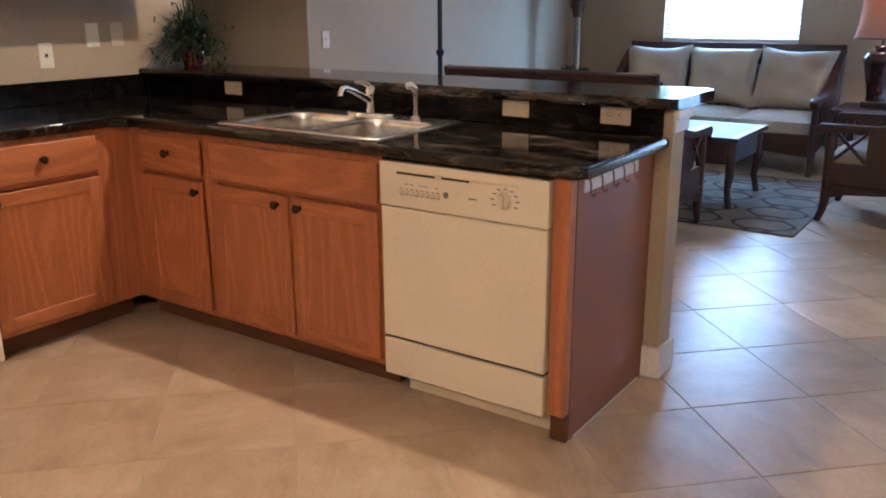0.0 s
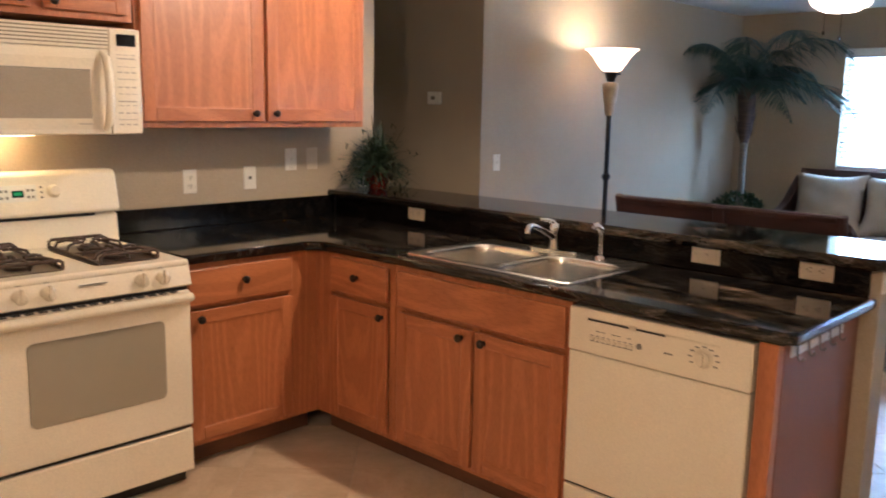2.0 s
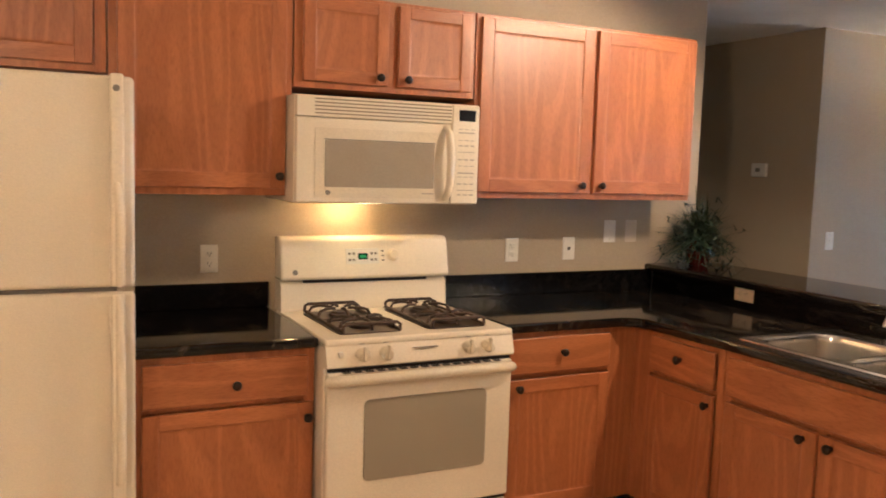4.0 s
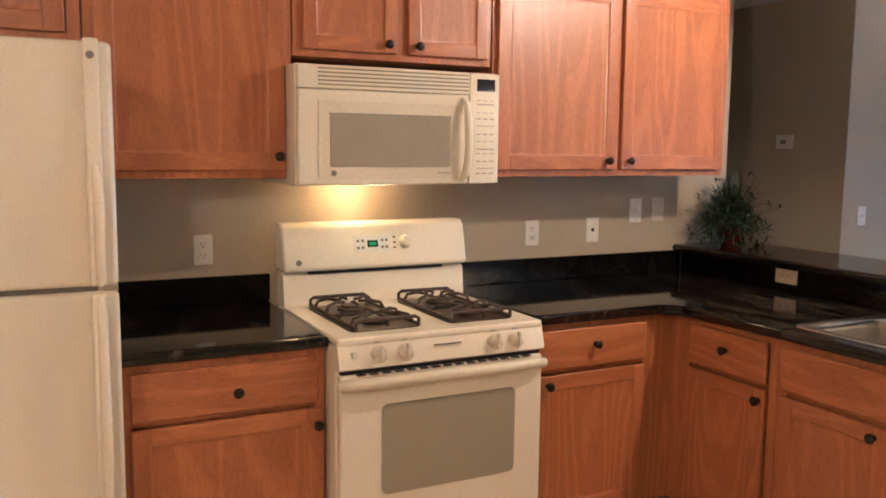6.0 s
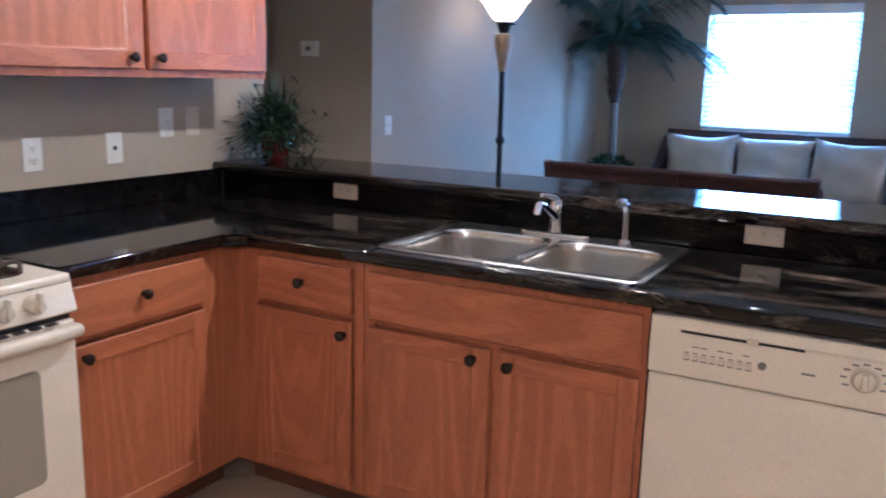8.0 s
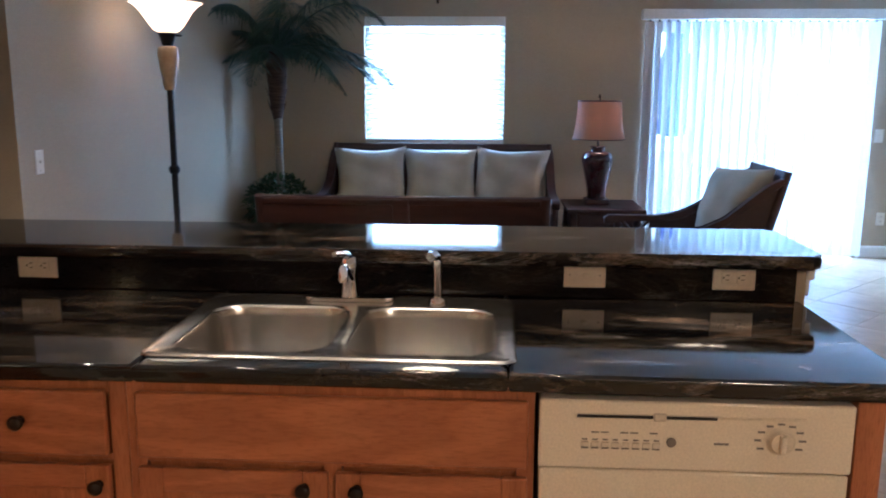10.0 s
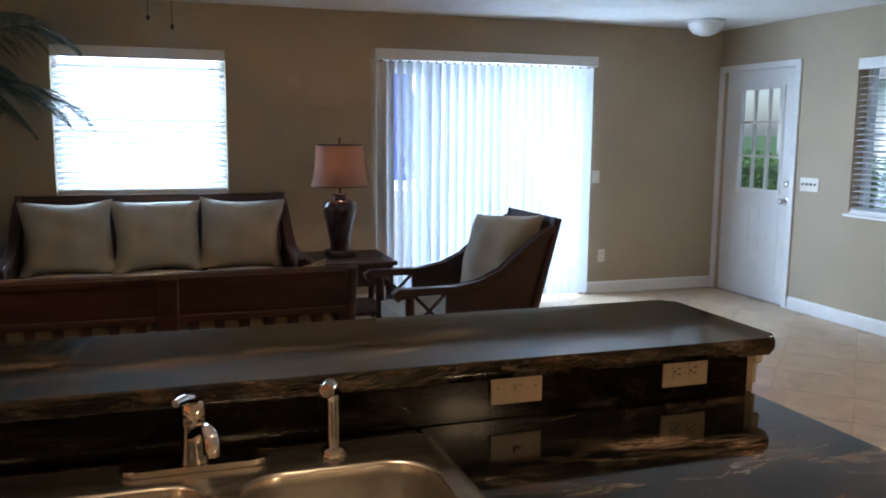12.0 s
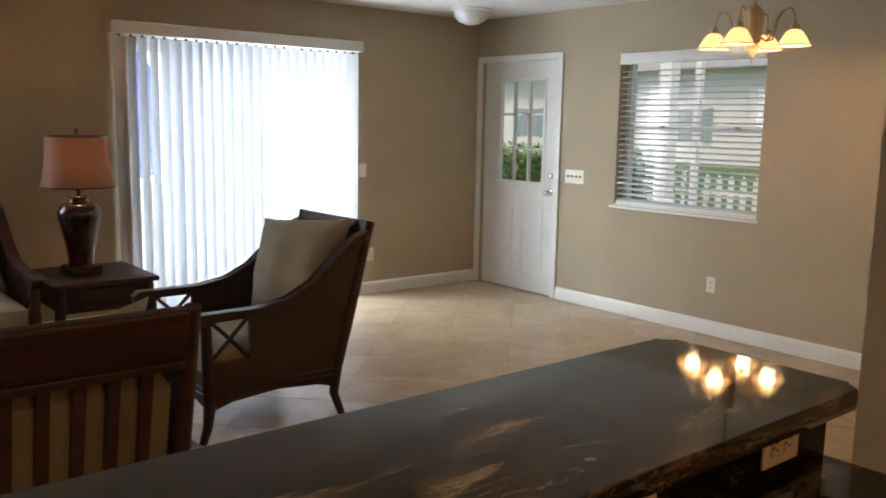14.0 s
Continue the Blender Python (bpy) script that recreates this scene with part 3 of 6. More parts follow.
part("clock_panel", on_guard(0.280, 1.112, 0.430, 1.176), PLATE, c, "ivory clock panel with buttons")
part("clock_display", on_guard(0.334, 1.130, 0.378, 1.156, 0.0045), plain("clock_display", (0.01, 0.03, 0.012), 0.2), c)
part("clock_digits", on_guard(0.342, 1.137, 0.370, 1.149, 0.006), plain("green_digits", (0.02, 0.22, 0.06), 0.4, emit=0.25), c, "green lit clock digits")
for x in (0.290, 0.309, 0.391, 0.409):
    for z in (1.124, 1.150):
        part("button", on_guard(x, z, x + 0.011, z + 0.010, 0.0045), PRINT, c)
part("oven_dial", lathe(bmesh.new(), [(0, -0.01), (0.026, -0.008), (0.027, 0.004), (0.021, 0.008), (0.019, 0.024), (0, 0.026)], 20, pose(0.496, 0.600, 1.146, 77, 0, 0)), ALMOND_DULL, c)
for z in (1.122, 1.142, 1.162):
    part("print_mark", on_guard(0.444, z, 0.453, z + 0.006), PLATE_DARK, c)
part("badge", lathe(bmesh.new(), [(0, 0), (0.011, 0.0), (0.011, 0.003), (0, 0.004)], 16, pose(0.055, 0.583, 1.082, 77, 0, 0)), PRINT, c)

# ---- microwave over the range ----
c = thing("microwave", wm(0.915, -3.205), "almond over-the-range microwave oven with work light", "microwave")
MW, M0, M1 = 0.788, 1.382, 1.795
part("body", boxed(0, 0.022, M0, MW, 0.449, M1, 0.006), ALMOND, c)
g = part("vent_grille", boxed(0.003, 0.0, 1.712, 0.66, 0.0215, M1 - 0.004, 0.005), ALMOND, c)
# darker tan strips paint the shade between the grille's louvres
for i in range(5):
    part("louvre", boxed(0.075, -0.002, 1.7235 + i * 0.0135, 0.655, 0.002, 1.7285 + i * 0.0135), surface("vent_shadow", (0.24, 0.20, 0.14), (0.28, 0.23, 0.16), 8, 0.6), g)
d = part("door", boxed(0.003, -0.004, M0 + 0.003, 0.655, 0.0215, 1.709, 0.007, 3), ALMOND, c)
part("bezel", prism(bmesh.new(), rounded(0.075, 1.405, 0.612, 1.672, 0.010), 0.004, "y", -0.0075), ALMOND_DULL, d)
part("window", prism(bmesh.new(), rounded(0.115, 1.446, 0.578, 1.626, 0.006), 0.003, "y", -0.0095), surface("microwave_screen", (0.36, 0.31, 0.24), (0.41, 0.36, 0.28), 3, 0.16, fine=300, bump=0.02), d, "tan screened microwave window")
# thin grey strip paints the shadow along the window's top edge
part("window_shadow_line", boxed(0.112, -0.0085, 1.6265, 0.581, -0.006, 1.6305), PRINT, d)
part("badge", lathe(bmesh.new(), [(0, 0), (0.010, 0), (0.010, 0.002), (0, 0.003)], 16, pose(0.128, -0.008, 1.425, 90, 0, 0)), PRINT, d)
part("print_mark", boxed(0.525, -0.0085, 1.423, 0.58, -0.007, 1.427), PRINT_PALE, d, "small grey lettering bar")
bm = tube(bmesh.new(), [(0.632, -0.002, 1.405), (0.634, -0.026, 1.425), (0.636, -0.040, 1.47), (0.637, -0.045, 1.545), (0.636, -0.040, 1.62), (0.634, -0.026, 1.675), (0.632, -0.002, 1.695)], [0.012, 0.015, 0.016, 0.016, 0.016, 0.015, 0.012], 10)
part("handle", bm, ALMOND, d)
k = part("control_panel", boxed(0.659, -0.004, M0 + 0.003, MW - 0.003, 0.0215, M1 - 0.004, 0.006, 3), ALMOND, c)
part("display", boxed(0.688, -0.0065, 1.725, 0.765, -0.003, 1.77, 0.002), plain("display_glass", (0.01, 0.01, 0.012), 0.08), k, "black glossy display")
for r, z in enumerate((1.69, 1.675, 1.645, 1.622, 1.597, 1.565, 1.54, 1.51, 1.495, 1.465, 1.44, 1.42)):
    for q in range(3 if r % 3 != 1 else 1):
        x = 0.688 + q * 0.028
        part("print_mark", boxed(x, -0.0052, z, x + (0.018 if r % 3 != 1 else 0.075), -0.003, z + 0.003 + 0.002 * (r % 2)), PRINT_PALE, k)
part("work_light", boxed(0.28, 0.10, M0 - 0.004, 0.40, 0.16, M0 - 0.0005), plain("work_light_lens", (1.0, 0.72, 0.3), 0.5, emit=6.0), c, "lit amber work light lens")

# ---- refrigerator ----
c = thing("refrigerator", wm(-0.548, -2.752), "almond top-freezer refrigerator with textured doors", "refrigerator")
part("body", boxed(0.003, 0.075, 0.03, 0.840, 0.84, 1.765, 0.006), FRIDGE, c)
part("base_grille", boxed(0.02, 0.085, 0.004, 0.82, 0.2, 0.03), BLACK, c)
for nm, z0, z1 in (("freezer_door", 1.149, 1.772), ("fridge_door", 0.075, 1.137)):
    d = part(nm, boxed(0.0, 0.0, z0, 0.843, 0.070, z1, 0.016, 4), FRIDGE, c)
    h = part("handle", boxed(0.772, -0.020, z0 + 0.004, 0.812, 0.001, z1 + (0.006 if nm == "freezer_door" else -0.004), 0.008, 3), ALMOND, d, "almond strip handle")
    lo, hi = (z0 + 0.01, 1.46) if nm == "freezer_door" else (0.55, z1 - 0.01)
    if nm == "freezer_door":
        rod = [(0.792, -0.022, hi), (0.794, -0.040, hi - 0.035), (0.796, -0.052, hi - 0.09), (0.796, -0.050, (lo + hi) / 2), (0.795, -0.044, lo + 0.03), (0.794, -0.030, lo)]
    else:
        rod = [(0.794, -0.030, hi), (0.795, -0.044, hi - 0.03), (0.796, -0.050, (lo + hi) / 2), (0.796, -0.052, lo + 0.09), (0.794, -0.040, lo + 0.035), (0.792, -0.022, lo)]
    part("grip", tube(bmesh.new(), rod, [0.008, 0.013, 0.015, 0.014, 0.013, 0.010], 10), ALMOND, h)
    if nm == "freezer_door":
        part("badge", lathe(bmesh.new(), [(0, 0), (0.010, 0), (0.010, 0.003), (0, 0.004)], 16, pose(0.790, -0.020, 1.735, 90, 0, 0)), PRINT, d)
part("gasket", boxed(0.01, 0.012, 1.1375, 0.835, 0.075, 1.1485), surface("gasket_grey", (0.10, 0.09, 0.08), (0.14, 0.13, 0.11), 8, 0.7), c)
part("hinge_cap", boxed(0.79, 0.01, 1.1335, 0.842, 0.06, 1.1525, 0.003), CHROME, c)

# ---- dishwasher ----
c = thing("dishwasher", pose(-1.566, 2.384, 0), "almond built-in dishwasher with a dial control panel", "dishwasher")
DW = 0.646
part("tub", boxed(0.004, 0.055, 0.10, DW - 0.004, 0.60, 0.868), BLACK, c)
k = part("control_panel", boxed(0.002, -0.006, 0.712, DW - 0.002, 0.05, 0.862, 0.006, 3), ALMOND, c)
part("pocket_handle", boxed(0.075, -0.0085, 0.828, 0.545, 0.0, 0.834, 0.001), ALMOND_DULL, k)
for a, b in ((0.08, 0.235), (0.245, 0.365)):
    part("slot", boxed(a, -0.0095, 0.826, b, 0.0, 0.8325), BLACK, k)
part("latch", boxed(0.236, -0.014, 0.822, 0.262, -0.002, 0.838, 0.003), ALMOND_DULL, k)
for i in range(8):
    part("button", boxed(0.090 + i * 0.021, -0.010, 0.762, 0.105 + i * 0.021, -0.004, 0.772, 0.001), ALMOND_DULL, k)
    part("print_mark", boxed(0.092 + i * 0.021, -0.0075, 0.776, 0.103 + i * 0.021, -0.005, 0.7785), PRINT, k)
    part("print_mark", boxed(0.090 + i * 0.021, -0.0075, 0.757, 0.105 + i * 0.021, -0.005, 0.7598), PRINT, k)
    if i % 3:
        part("print_mark", boxed(0.090 + i * 0.020, -0.0075, 0.792, 0.106 + i * 0.020, -0.005, 0.7945), PRINT, k)
part("badge", lathe(bmesh.new(), [(0, 0), (0.010, 0), (0.010, 0.003), (0, 0.004)], 16, pose(0.275, -0.005, 0.775, 90, 0, 0)), PRINT, k)
part("print_mark", boxed(0.362, -0.0075, 0.772, 0.392, -0.005, 0.7765), PRINT, k)
dial = part("dial", lathe(bmesh.new(), [(0, -0.002), (0.030, 0.0), (0.031, 0.004), (0.024, 0.007), (0.022, 0.018), (0, 0.020)], 24, pose(0.495, -0.005, 0.785, 90, 0, 0)), ALMOND_DULL, k)
part("dial_grip", boxed(0.488, -0.034, 0.765, 0.502, -0.02, 0.805, 0.004), ALMOND, dial)
for i in range(9):
    a = radians(-30 + i * 30)
    x, z = 0.495 + 0.045 * math.cos(a), 0.785 + 0.036 * math.sin(a)
    part("print_mark", boxed(x - 0.007, -0.0075, z - 0.002, x + 0.007, -0.005, z + 0.002), PRINT, k)
part("door", boxed(0.004, -0.002, 0.236, DW - 0.004, 0.05, 0.708, 0.006, 3), ALMOND, c)
part("gap", boxed(0.008, 0.01, 0.2275, DW - 0.008, 0.05, 0.2355), BLACK, c)
part("lower_panel", boxed(0.004, -0.002, 0.088, DW - 0.004, 0.05, 0.226, 0.006, 3), ALMOND, c)
part("kick_plate", boxed(0.05, 0.085, 0.004, DW - 0.002, 0.10, 0.0995), ALMOND_DULL, c)

# ---- sink and taps ----
c = thing("kitchen_sink", pose(0, 0, 0), "stainless steel double-bowl drop-in kitchen sink", "sink")
bm = bmesh.new()


def ring(bm, pts, z):
    return [bm.verts.new((x, y, z)) for x, y in pts]


def skirt(bm, a, b):
    for i in range(len(a)):
        j = (i + 1) % len(a)
        bm.faces.new((a[i], a[j], b[j], b[i]))


x0, y0, x1, y1 = SINK
out = ring(bm, rounded(x0, y0, x1, y1, 0.03), 0.9168)
top = ring(bm, rounded(x0 + 0.006, y0 + 0.006, x1 - 0.006, y1 - 0.006, 0.026), 0.9225)
inn = ring(bm, rounded(x0 + 0.016, y0 + 0.016, x1 - 0.016, y1 - 0.016, 0.02), 0.9195)
skirt(bm, out, top)
skirt(bm, top, inn)
es = [bm.edges.get((inn[i], inn[(i + 1) % len(inn)])) for i in range(len(inn))]
xm = (x0 + x1) / 2 + 0.01
for a, b in ((x0 + 0.042, xm - 0.016), (xm + 0.016, x1 - 0.042)):
    lip = rounded(a, y0 + 0.040, b, y1 - 0.110, 0.085, 8)
    cx, cy = (a + b) / 2, (y0 + y1 - 0.07) / 2
    loops = [ring(bm, lip, 0.9195)]
    for s, z in ((0.975, 0.912), (0.955, 0.89), (0.93, 0.80), (0.89, 0.757), (0.80, 0.740), (0.45, 0.733)):
        loops.append(ring(bm, [(cx + (p[0] - cx) * s, cy + (p[1] - cy) * s) for p in lip], z))
    for p, q in zip(loops, loops[1:]):
        skirt(bm, p, q)
    bm.faces.new(loops[-1])
    es += [bm.edges.get((loops[0][i], loops[0][(i + 1) % len(lip)])) for i in range(len(lip))]
bmesh.ops.triangle_fill(bm, use_beauty=True, use_dissolve=False, edges=es)
part("basin", bm, STEEL, c, angle=50)
for a, b in ((x0 + 0.042, xm - 0.016), (xm + 0.016, x1 - 0.042)):
    part("drain", lathe(bmesh.new(), [(0.0, 0.7335), (0.026, 0.734), (0.030, 0.7375), (0.042, 0.7375), (0.045, 0.7335)], 24, pose((a + b) / 2, (y0 + y1 - 0.07) / 2, 0)), CHROME, c)
c = thing("faucet", pose(-2.055, 2.945, 0.9205), "chrome single-lever kitchen faucet on the sink deck", "faucet")
part("base_plate", slab(rounded(-0.125, -0.026, 0.125, 0.026, 0.0255, 6), 0, 0.011, 0.004), CHROME, c)
part("column", lathe(bmesh.new(), [(0.0, 0.012), (0.026, 0.012), (0.024, 0.03), (0.021, 0.075), (0.024, 0.082), (0.024, 0.10), (0.017, 0.118), (0, 0.122)], 20), CHROME, c)
part("spout", tube(bmesh.new(), [(0, -0.01, 0.060), (0.004, -0.06, 0.083), (0.010, -0.12, 0.108), (0.015, -0.17, 0.124), (0.018, -0.198, 0.124), (0.019, -0.208, 0.110), (0.019, -0.209, 0.098)], [0.015, 0.014, 0.0125, 0.0115, 0.012, 0.013, 0.013], 12), CHROME, c)
part("lever", tube(bmesh.new(), [(0, 0, 0.112), (-0.004, -0.012, 0.126), (-0.016, -0.034, 0.134), (-0.030, -0.062, 0.138)], [0.012, 0.011, 0.009, 0.007], 10), CHROME, c)
c = thing("sink_sprayer", pose(-1.812, 2.932, 0.9205), "chrome side sprayer standing beside the faucet", "sprayer")
part("collar", lathe(bmesh.new(), [(0, 0), (0.026, 0), (0.024, 0.010), (0.016, 0.016), (0, 0.017)], 20), CHROME, c)
part("wand", tube(bmesh.new(), [(0, 0, 0.012), (0, 0, 0.05), (0, 0, 0.10), (-0.003, -0.006, 0.122), (-0.010, -0.022, 0.134), (-0.018, -0.036, 0.132)], [0.011, 0.0115, 0.013, 0.015, 0.016, 0.014], 12), CHROME, c)

# ---- outlet and switch plates ----


def plate(m, kind, label, level=False):
    """Local frame: plate in the xz plane, front towards -y. kind: outlet, switch, jack or blank."""
    cover = PLATE_TAN if level or kind == "blank" else PLATE
    c = thing("outlet" if kind == "outlet" else "light_switch" if kind == "switch" else "wall_jack", m @ (pose(0, 0, 0, 0, 90, 0) if level else Matrix()), label, "outlet" if kind == "outlet" else "switch" if kind == "switch" else "wall plate")
    part("cover", boxed(-0.036, -0.0065, -0.058, 0.036, -0.0005, 0.058, 0.003, 2), cover, c)
    if kind == "outlet":
        for z in (-0.021, 0.021):
            part("socket", boxed(-0.017, -0.0085, z - 0.014, 0.017, -0.006, z + 0.014, 0.002), cover, c)
            for x in (-0.007, 0.006):
                part("slot", boxed(x - 0.0012, -0.0092, z - 0.003, x + 0.0012, -0.008, z + 0.007), PLATE_DARK, c)
            part("slot", boxed(-0.003, -0.0092, z - 0.011, 0.003, -0.008, z - 0.007), PLATE_DARK, c)
    elif kind == "switch":
        part("toggle", boxed(-0.006, -0.016, -0.006, 0.006, -0.006, 0.010, 0.002), cover, c)
        for z in (-0.042, 0.042):
            part("screw", boxed(-0.002, -0.0072, z - 0.002, 0.002, -0.006, z + 0.002), PRINT, c)
    elif kind == "jack":
        part("socket", boxed(-0.008, -0.009, -0.008, 0.008, -0.006, 0.008, 0.001), PLATE_DARK, c)
    return c


def west(y, z):
    return pose(KW, y, z, 0, 0, 90)


plate(west(0.685, 1.125), "outlet", "ivory duplex outlet on the kitchen wall")
plate(west(2.152, 1.137), "outlet", "ivory duplex outlet above the granite backsplash")
plate(west(2.490, 1.140), "jack", "ivory wall jack plate above the granite backsplash")
plate(west(2.745, 1.226), "switch", "ivory light switch beside the bar")
plate(west(2.884, 1.227), "blank", "almond blank wall plate beside the bar plant")
for x, kd in ((-2.978, "outlet"), (-1.408, "switch"), (-0.999, "outlet")):
    plate(pose(x, 3.030, 0.984), kd, "ivory sideways plate set in the granite backsplash", True)
plate(pose(LW, 4.672, 1.133, 0, 0, 90), "switch", "white light switch near the hall corner")
plate(pose(1.735, BW, 1.10), "switch", "white light switch beside the sliding door")
plate(pose(1.818, BW, 0.36), "outlet", "white duplex outlet beside the sliding door")
plate(pose(EW, 5.787, 0.38, 0, 0, -90), "outlet", "white duplex outlet low on the wall")
c = thing("light_switch", pose(EW, 7.165, 1.09, 0, 0, -90), "white four-gang switch plate beside the entry door", "switch")
part("cover", boxed(-0.105, -0.007, -0.058, 0.105, -0.0005, 0.058, 0.003), PLATE, c)
for i in range(4):
    part("toggle", boxed(-0.075 + i * 0.046, -0.018, -0.008, -0.063 + i * 0.046, -0.006, 0.012, 0.002), PRINT, c)
c = thing("thermostat", pose(-4.305, HW, 1.578), "white square thermostat on the hall wall", "thermostat")
part("case", boxed(-0.062, -0.026, -0.045, 0.062, -0.0005, 0.045, 0.006, 3), PLATE, c)
part("screen", boxed(-0.022, -0.0285, -0.012, 0.016, -0.025, 0.014), PRINT, c, "dark grey display window")

# ---- hook strip ----
c = thing("hook_rack", pose(-0.8535, 2.47, 0.818), "white adhesive hook strip with five bronze hooks", "hook rack")
part("strip", boxed(-0.0, 0.0, 0.0, 0.005, 0.42, 0.046, 0.002), WHITE, c)
for i in range(5):
    y = 0.03 + i * 0.085
    part("hook", tube(bmesh.new(), [(0.005, y, 0.040), (0.010, y, 0.030), (0.012, y, -0.002), (0.018, y, -0.012), (0.027, y, -0.010), (0.030, y, 0.0)], 0.0032, 8), plain("hook_metal", (0.28, 0.23, 0.19), 0.3, 0.6), c)

# ---- plant on the bar ----


def leaf_blade(bm, base, d, length, width, droop, n=4):
    """One narrow leaf that arches over."""
    d = d.normalized()
    side = d.cross(Vector((0, 0, 1)))
    side = side.normalized() if side.length > 1e-3 else Vector((1, 0, 0))
    prev = None
    for i in range(n + 1):
        t = i / n
        p = base + d * (length * t) + Vector((0, 0, -droop * t * t))
        w = width * (1 - t) ** 0.6 * min(1.0, 0.45 + 2 * t)
        a, b = bm.verts.new(p - side * w / 2), bm.verts.new(p + side * w / 2 + Vector((0, 0, w * 0.15)))
        if prev:
            bm.faces.new((prev[0], prev[1], b, a))
        prev = (a, b)


GREEN = surface("plant_green", (0.010, 0.021, 0.011), (0.028, 0.052, 0.024), 12, 0.5, fine=50, bump=0.1)
GREEN2 = surface("bush_green", (0.02, 0.05, 0.025), (0.045, 0.095, 0.04), 14, 0.5, fine=50, bump=0.1)
c = thing("potted_plant", pose(-3.50, 3.225, BARZ), "bushy green artificial plant in a red vase", "plant")
part("vase", lathe(bmesh.new(), [(0, 0.001), (0.045, 0.001), (0.050, 0.012), (0.066, 0.05), (0.070, 0.08), (0.055, 0.115), (0.046, 0.125), (0.050, 0.135), (0.044, 0.134), (0.040, 0.12), (0, 0.11)], 24), plain("red_glaze", (0.10, 0.012, 0.010), 0.12), c, "glossy dark red vase")
rnd = random.Random(4)
bm = bmesh.new()
for i in range(760):
    a, e = rnd.uniform(0, 6.283), rnd.uniform(-0.30, 1.45)
    d = Vector((math.cos(a) * math.cos(e), math.sin(a) * math.cos(e), math.sin(e)))
    base = Vector((rnd.uniform(-0.04, 0.04), rnd.uniform(-0.04, 0.04), rnd.uniform(0.11, 0.17)))
    if rnd.random() < 0.45:
        leaf_blade(bm, base, d, rnd.uniform(0.17, 0.33), rnd.uniform(0.006, 0.012), rnd.uniform(0.02, 0.13))
    else:
        tip = base + d * rnd.uniform(0.05, 0.21) + Vector((0, 0, -rnd.uniform(0.0, 0.11)))
        for k in range(3):
            dd = Vector((rnd.uniform(-1, 1), rnd.uniform(-1, 1), rnd.uniform(-0.5, 0.7)))
            leaf_blade(bm, tip, dd, rnd.uniform(0.03, 0.055), rnd.uniform(0.010, 0.018), 0.01, 3)
part("foliage", bm, GREEN, c)

# ---- living room furniture ----
DARK = surface("dark_mahogany", (0.026, 0.011, 0.010), (0.055, 0.021, 0.017), 3, 0.44, (1, 1, 6), 30, 0.08)
FABRIC = surface("cream_linen", (0.40, 0.37, 0.31), (0.46, 0.43, 0.36), 5, 0.9, fine=220, bump=0.35)


LINING = surface("tan_lining", (0.20, 0.155, 0.105), (0.25, 0.195, 0.135), 5, 0.9, fine=200, bump=0.3)


def wicker_mat(name):
    m, n, l, b = nodes_of(name)
    v = coords(n, l, (1, 1, 1), False)
    waves = []
    for dr in ("Y", "Z"):
        w = n.new("ShaderNodeTexWave")
        w.bands_direction = dr
        w.inputs["Scale"].default_value, w.inputs["Distortion"].default_value, w.inputs["Detail"].default_value = 34.0, 1.2, 1.0
        l.new(v, w.inputs["Vector"])
        waves.append(w.outputs["Fac"])
    h = mix_of(n, l, waves[0], waves[1], 1.0, "MULTIPLY")
    col = mix_of(n, l, ramp_of(n, l, h, [(0.0, (0.020, 0.009, 0.007)), (0.7, (0.085, 0.036, 0.024))]), ramp_of(n, l, noise_of(n, l, v, 6.0), [(0.3, (0.75, 0.75, 0.75)), (0.7, (1.1, 1.1, 1.1))]), 0.8, "MULTIPLY")
    l.new(col, b.inputs["Base Color"])
    b.inputs["Roughness"].default_value = 0.5
    bump_of(n, l, b, h, 0.5, 0.003)
    return m


WICKER = wicker_mat("dark_wicker")


def pillow(w, h, d, n=14, seed=0):
    """A knife-edged pillow in the xz plane, plump along y, with pulled-out corners and creases."""
    bm = bmesh.new()
    r = random.Random(seed)
    ph = [r.uniform(0, 6.28) for _ in range(4)]
    sheets = []
    for s in (-1, 1):
        g = []
        for i in range(n + 1):
            row = []
            for k in range(n + 1):
                u, v = 2 * i / n - 1, 2 * k / n - 1
                t = max(0.0, (1 - u * u) * (1 - v * v)) ** 0.42
                crease = 1 + 0.16 * math.sin(5 * u + 3 * v + ph[0]) * math.sin(4 * v - 2 * u + ph[1])
                px = 0.5 * w * u * (1 - 0.10 * (1 - v * v)) + 0.008 * math.sin(3 * v + ph[2])
                pz = 0.5 * h * v * (1 - 0.10 * (1 - u * u)) + 0.008 * math.sin(3 * u + ph[3])
                if (i in (0, n) or k in (0, n)) and s == 1:
                    row.append(sheets[0][i][k])
                else:
                    row.append(bm.verts.new((px, s * 0.5 * d * t * crease, pz)))
            g.append(row)
        sheets.append(g)
        for i in range(n):
            for k in range(n):
                bm.faces.new((g[i][k], g[i + 1][k], g[i + 1][k + 1], g[i][k + 1]))
    return bm


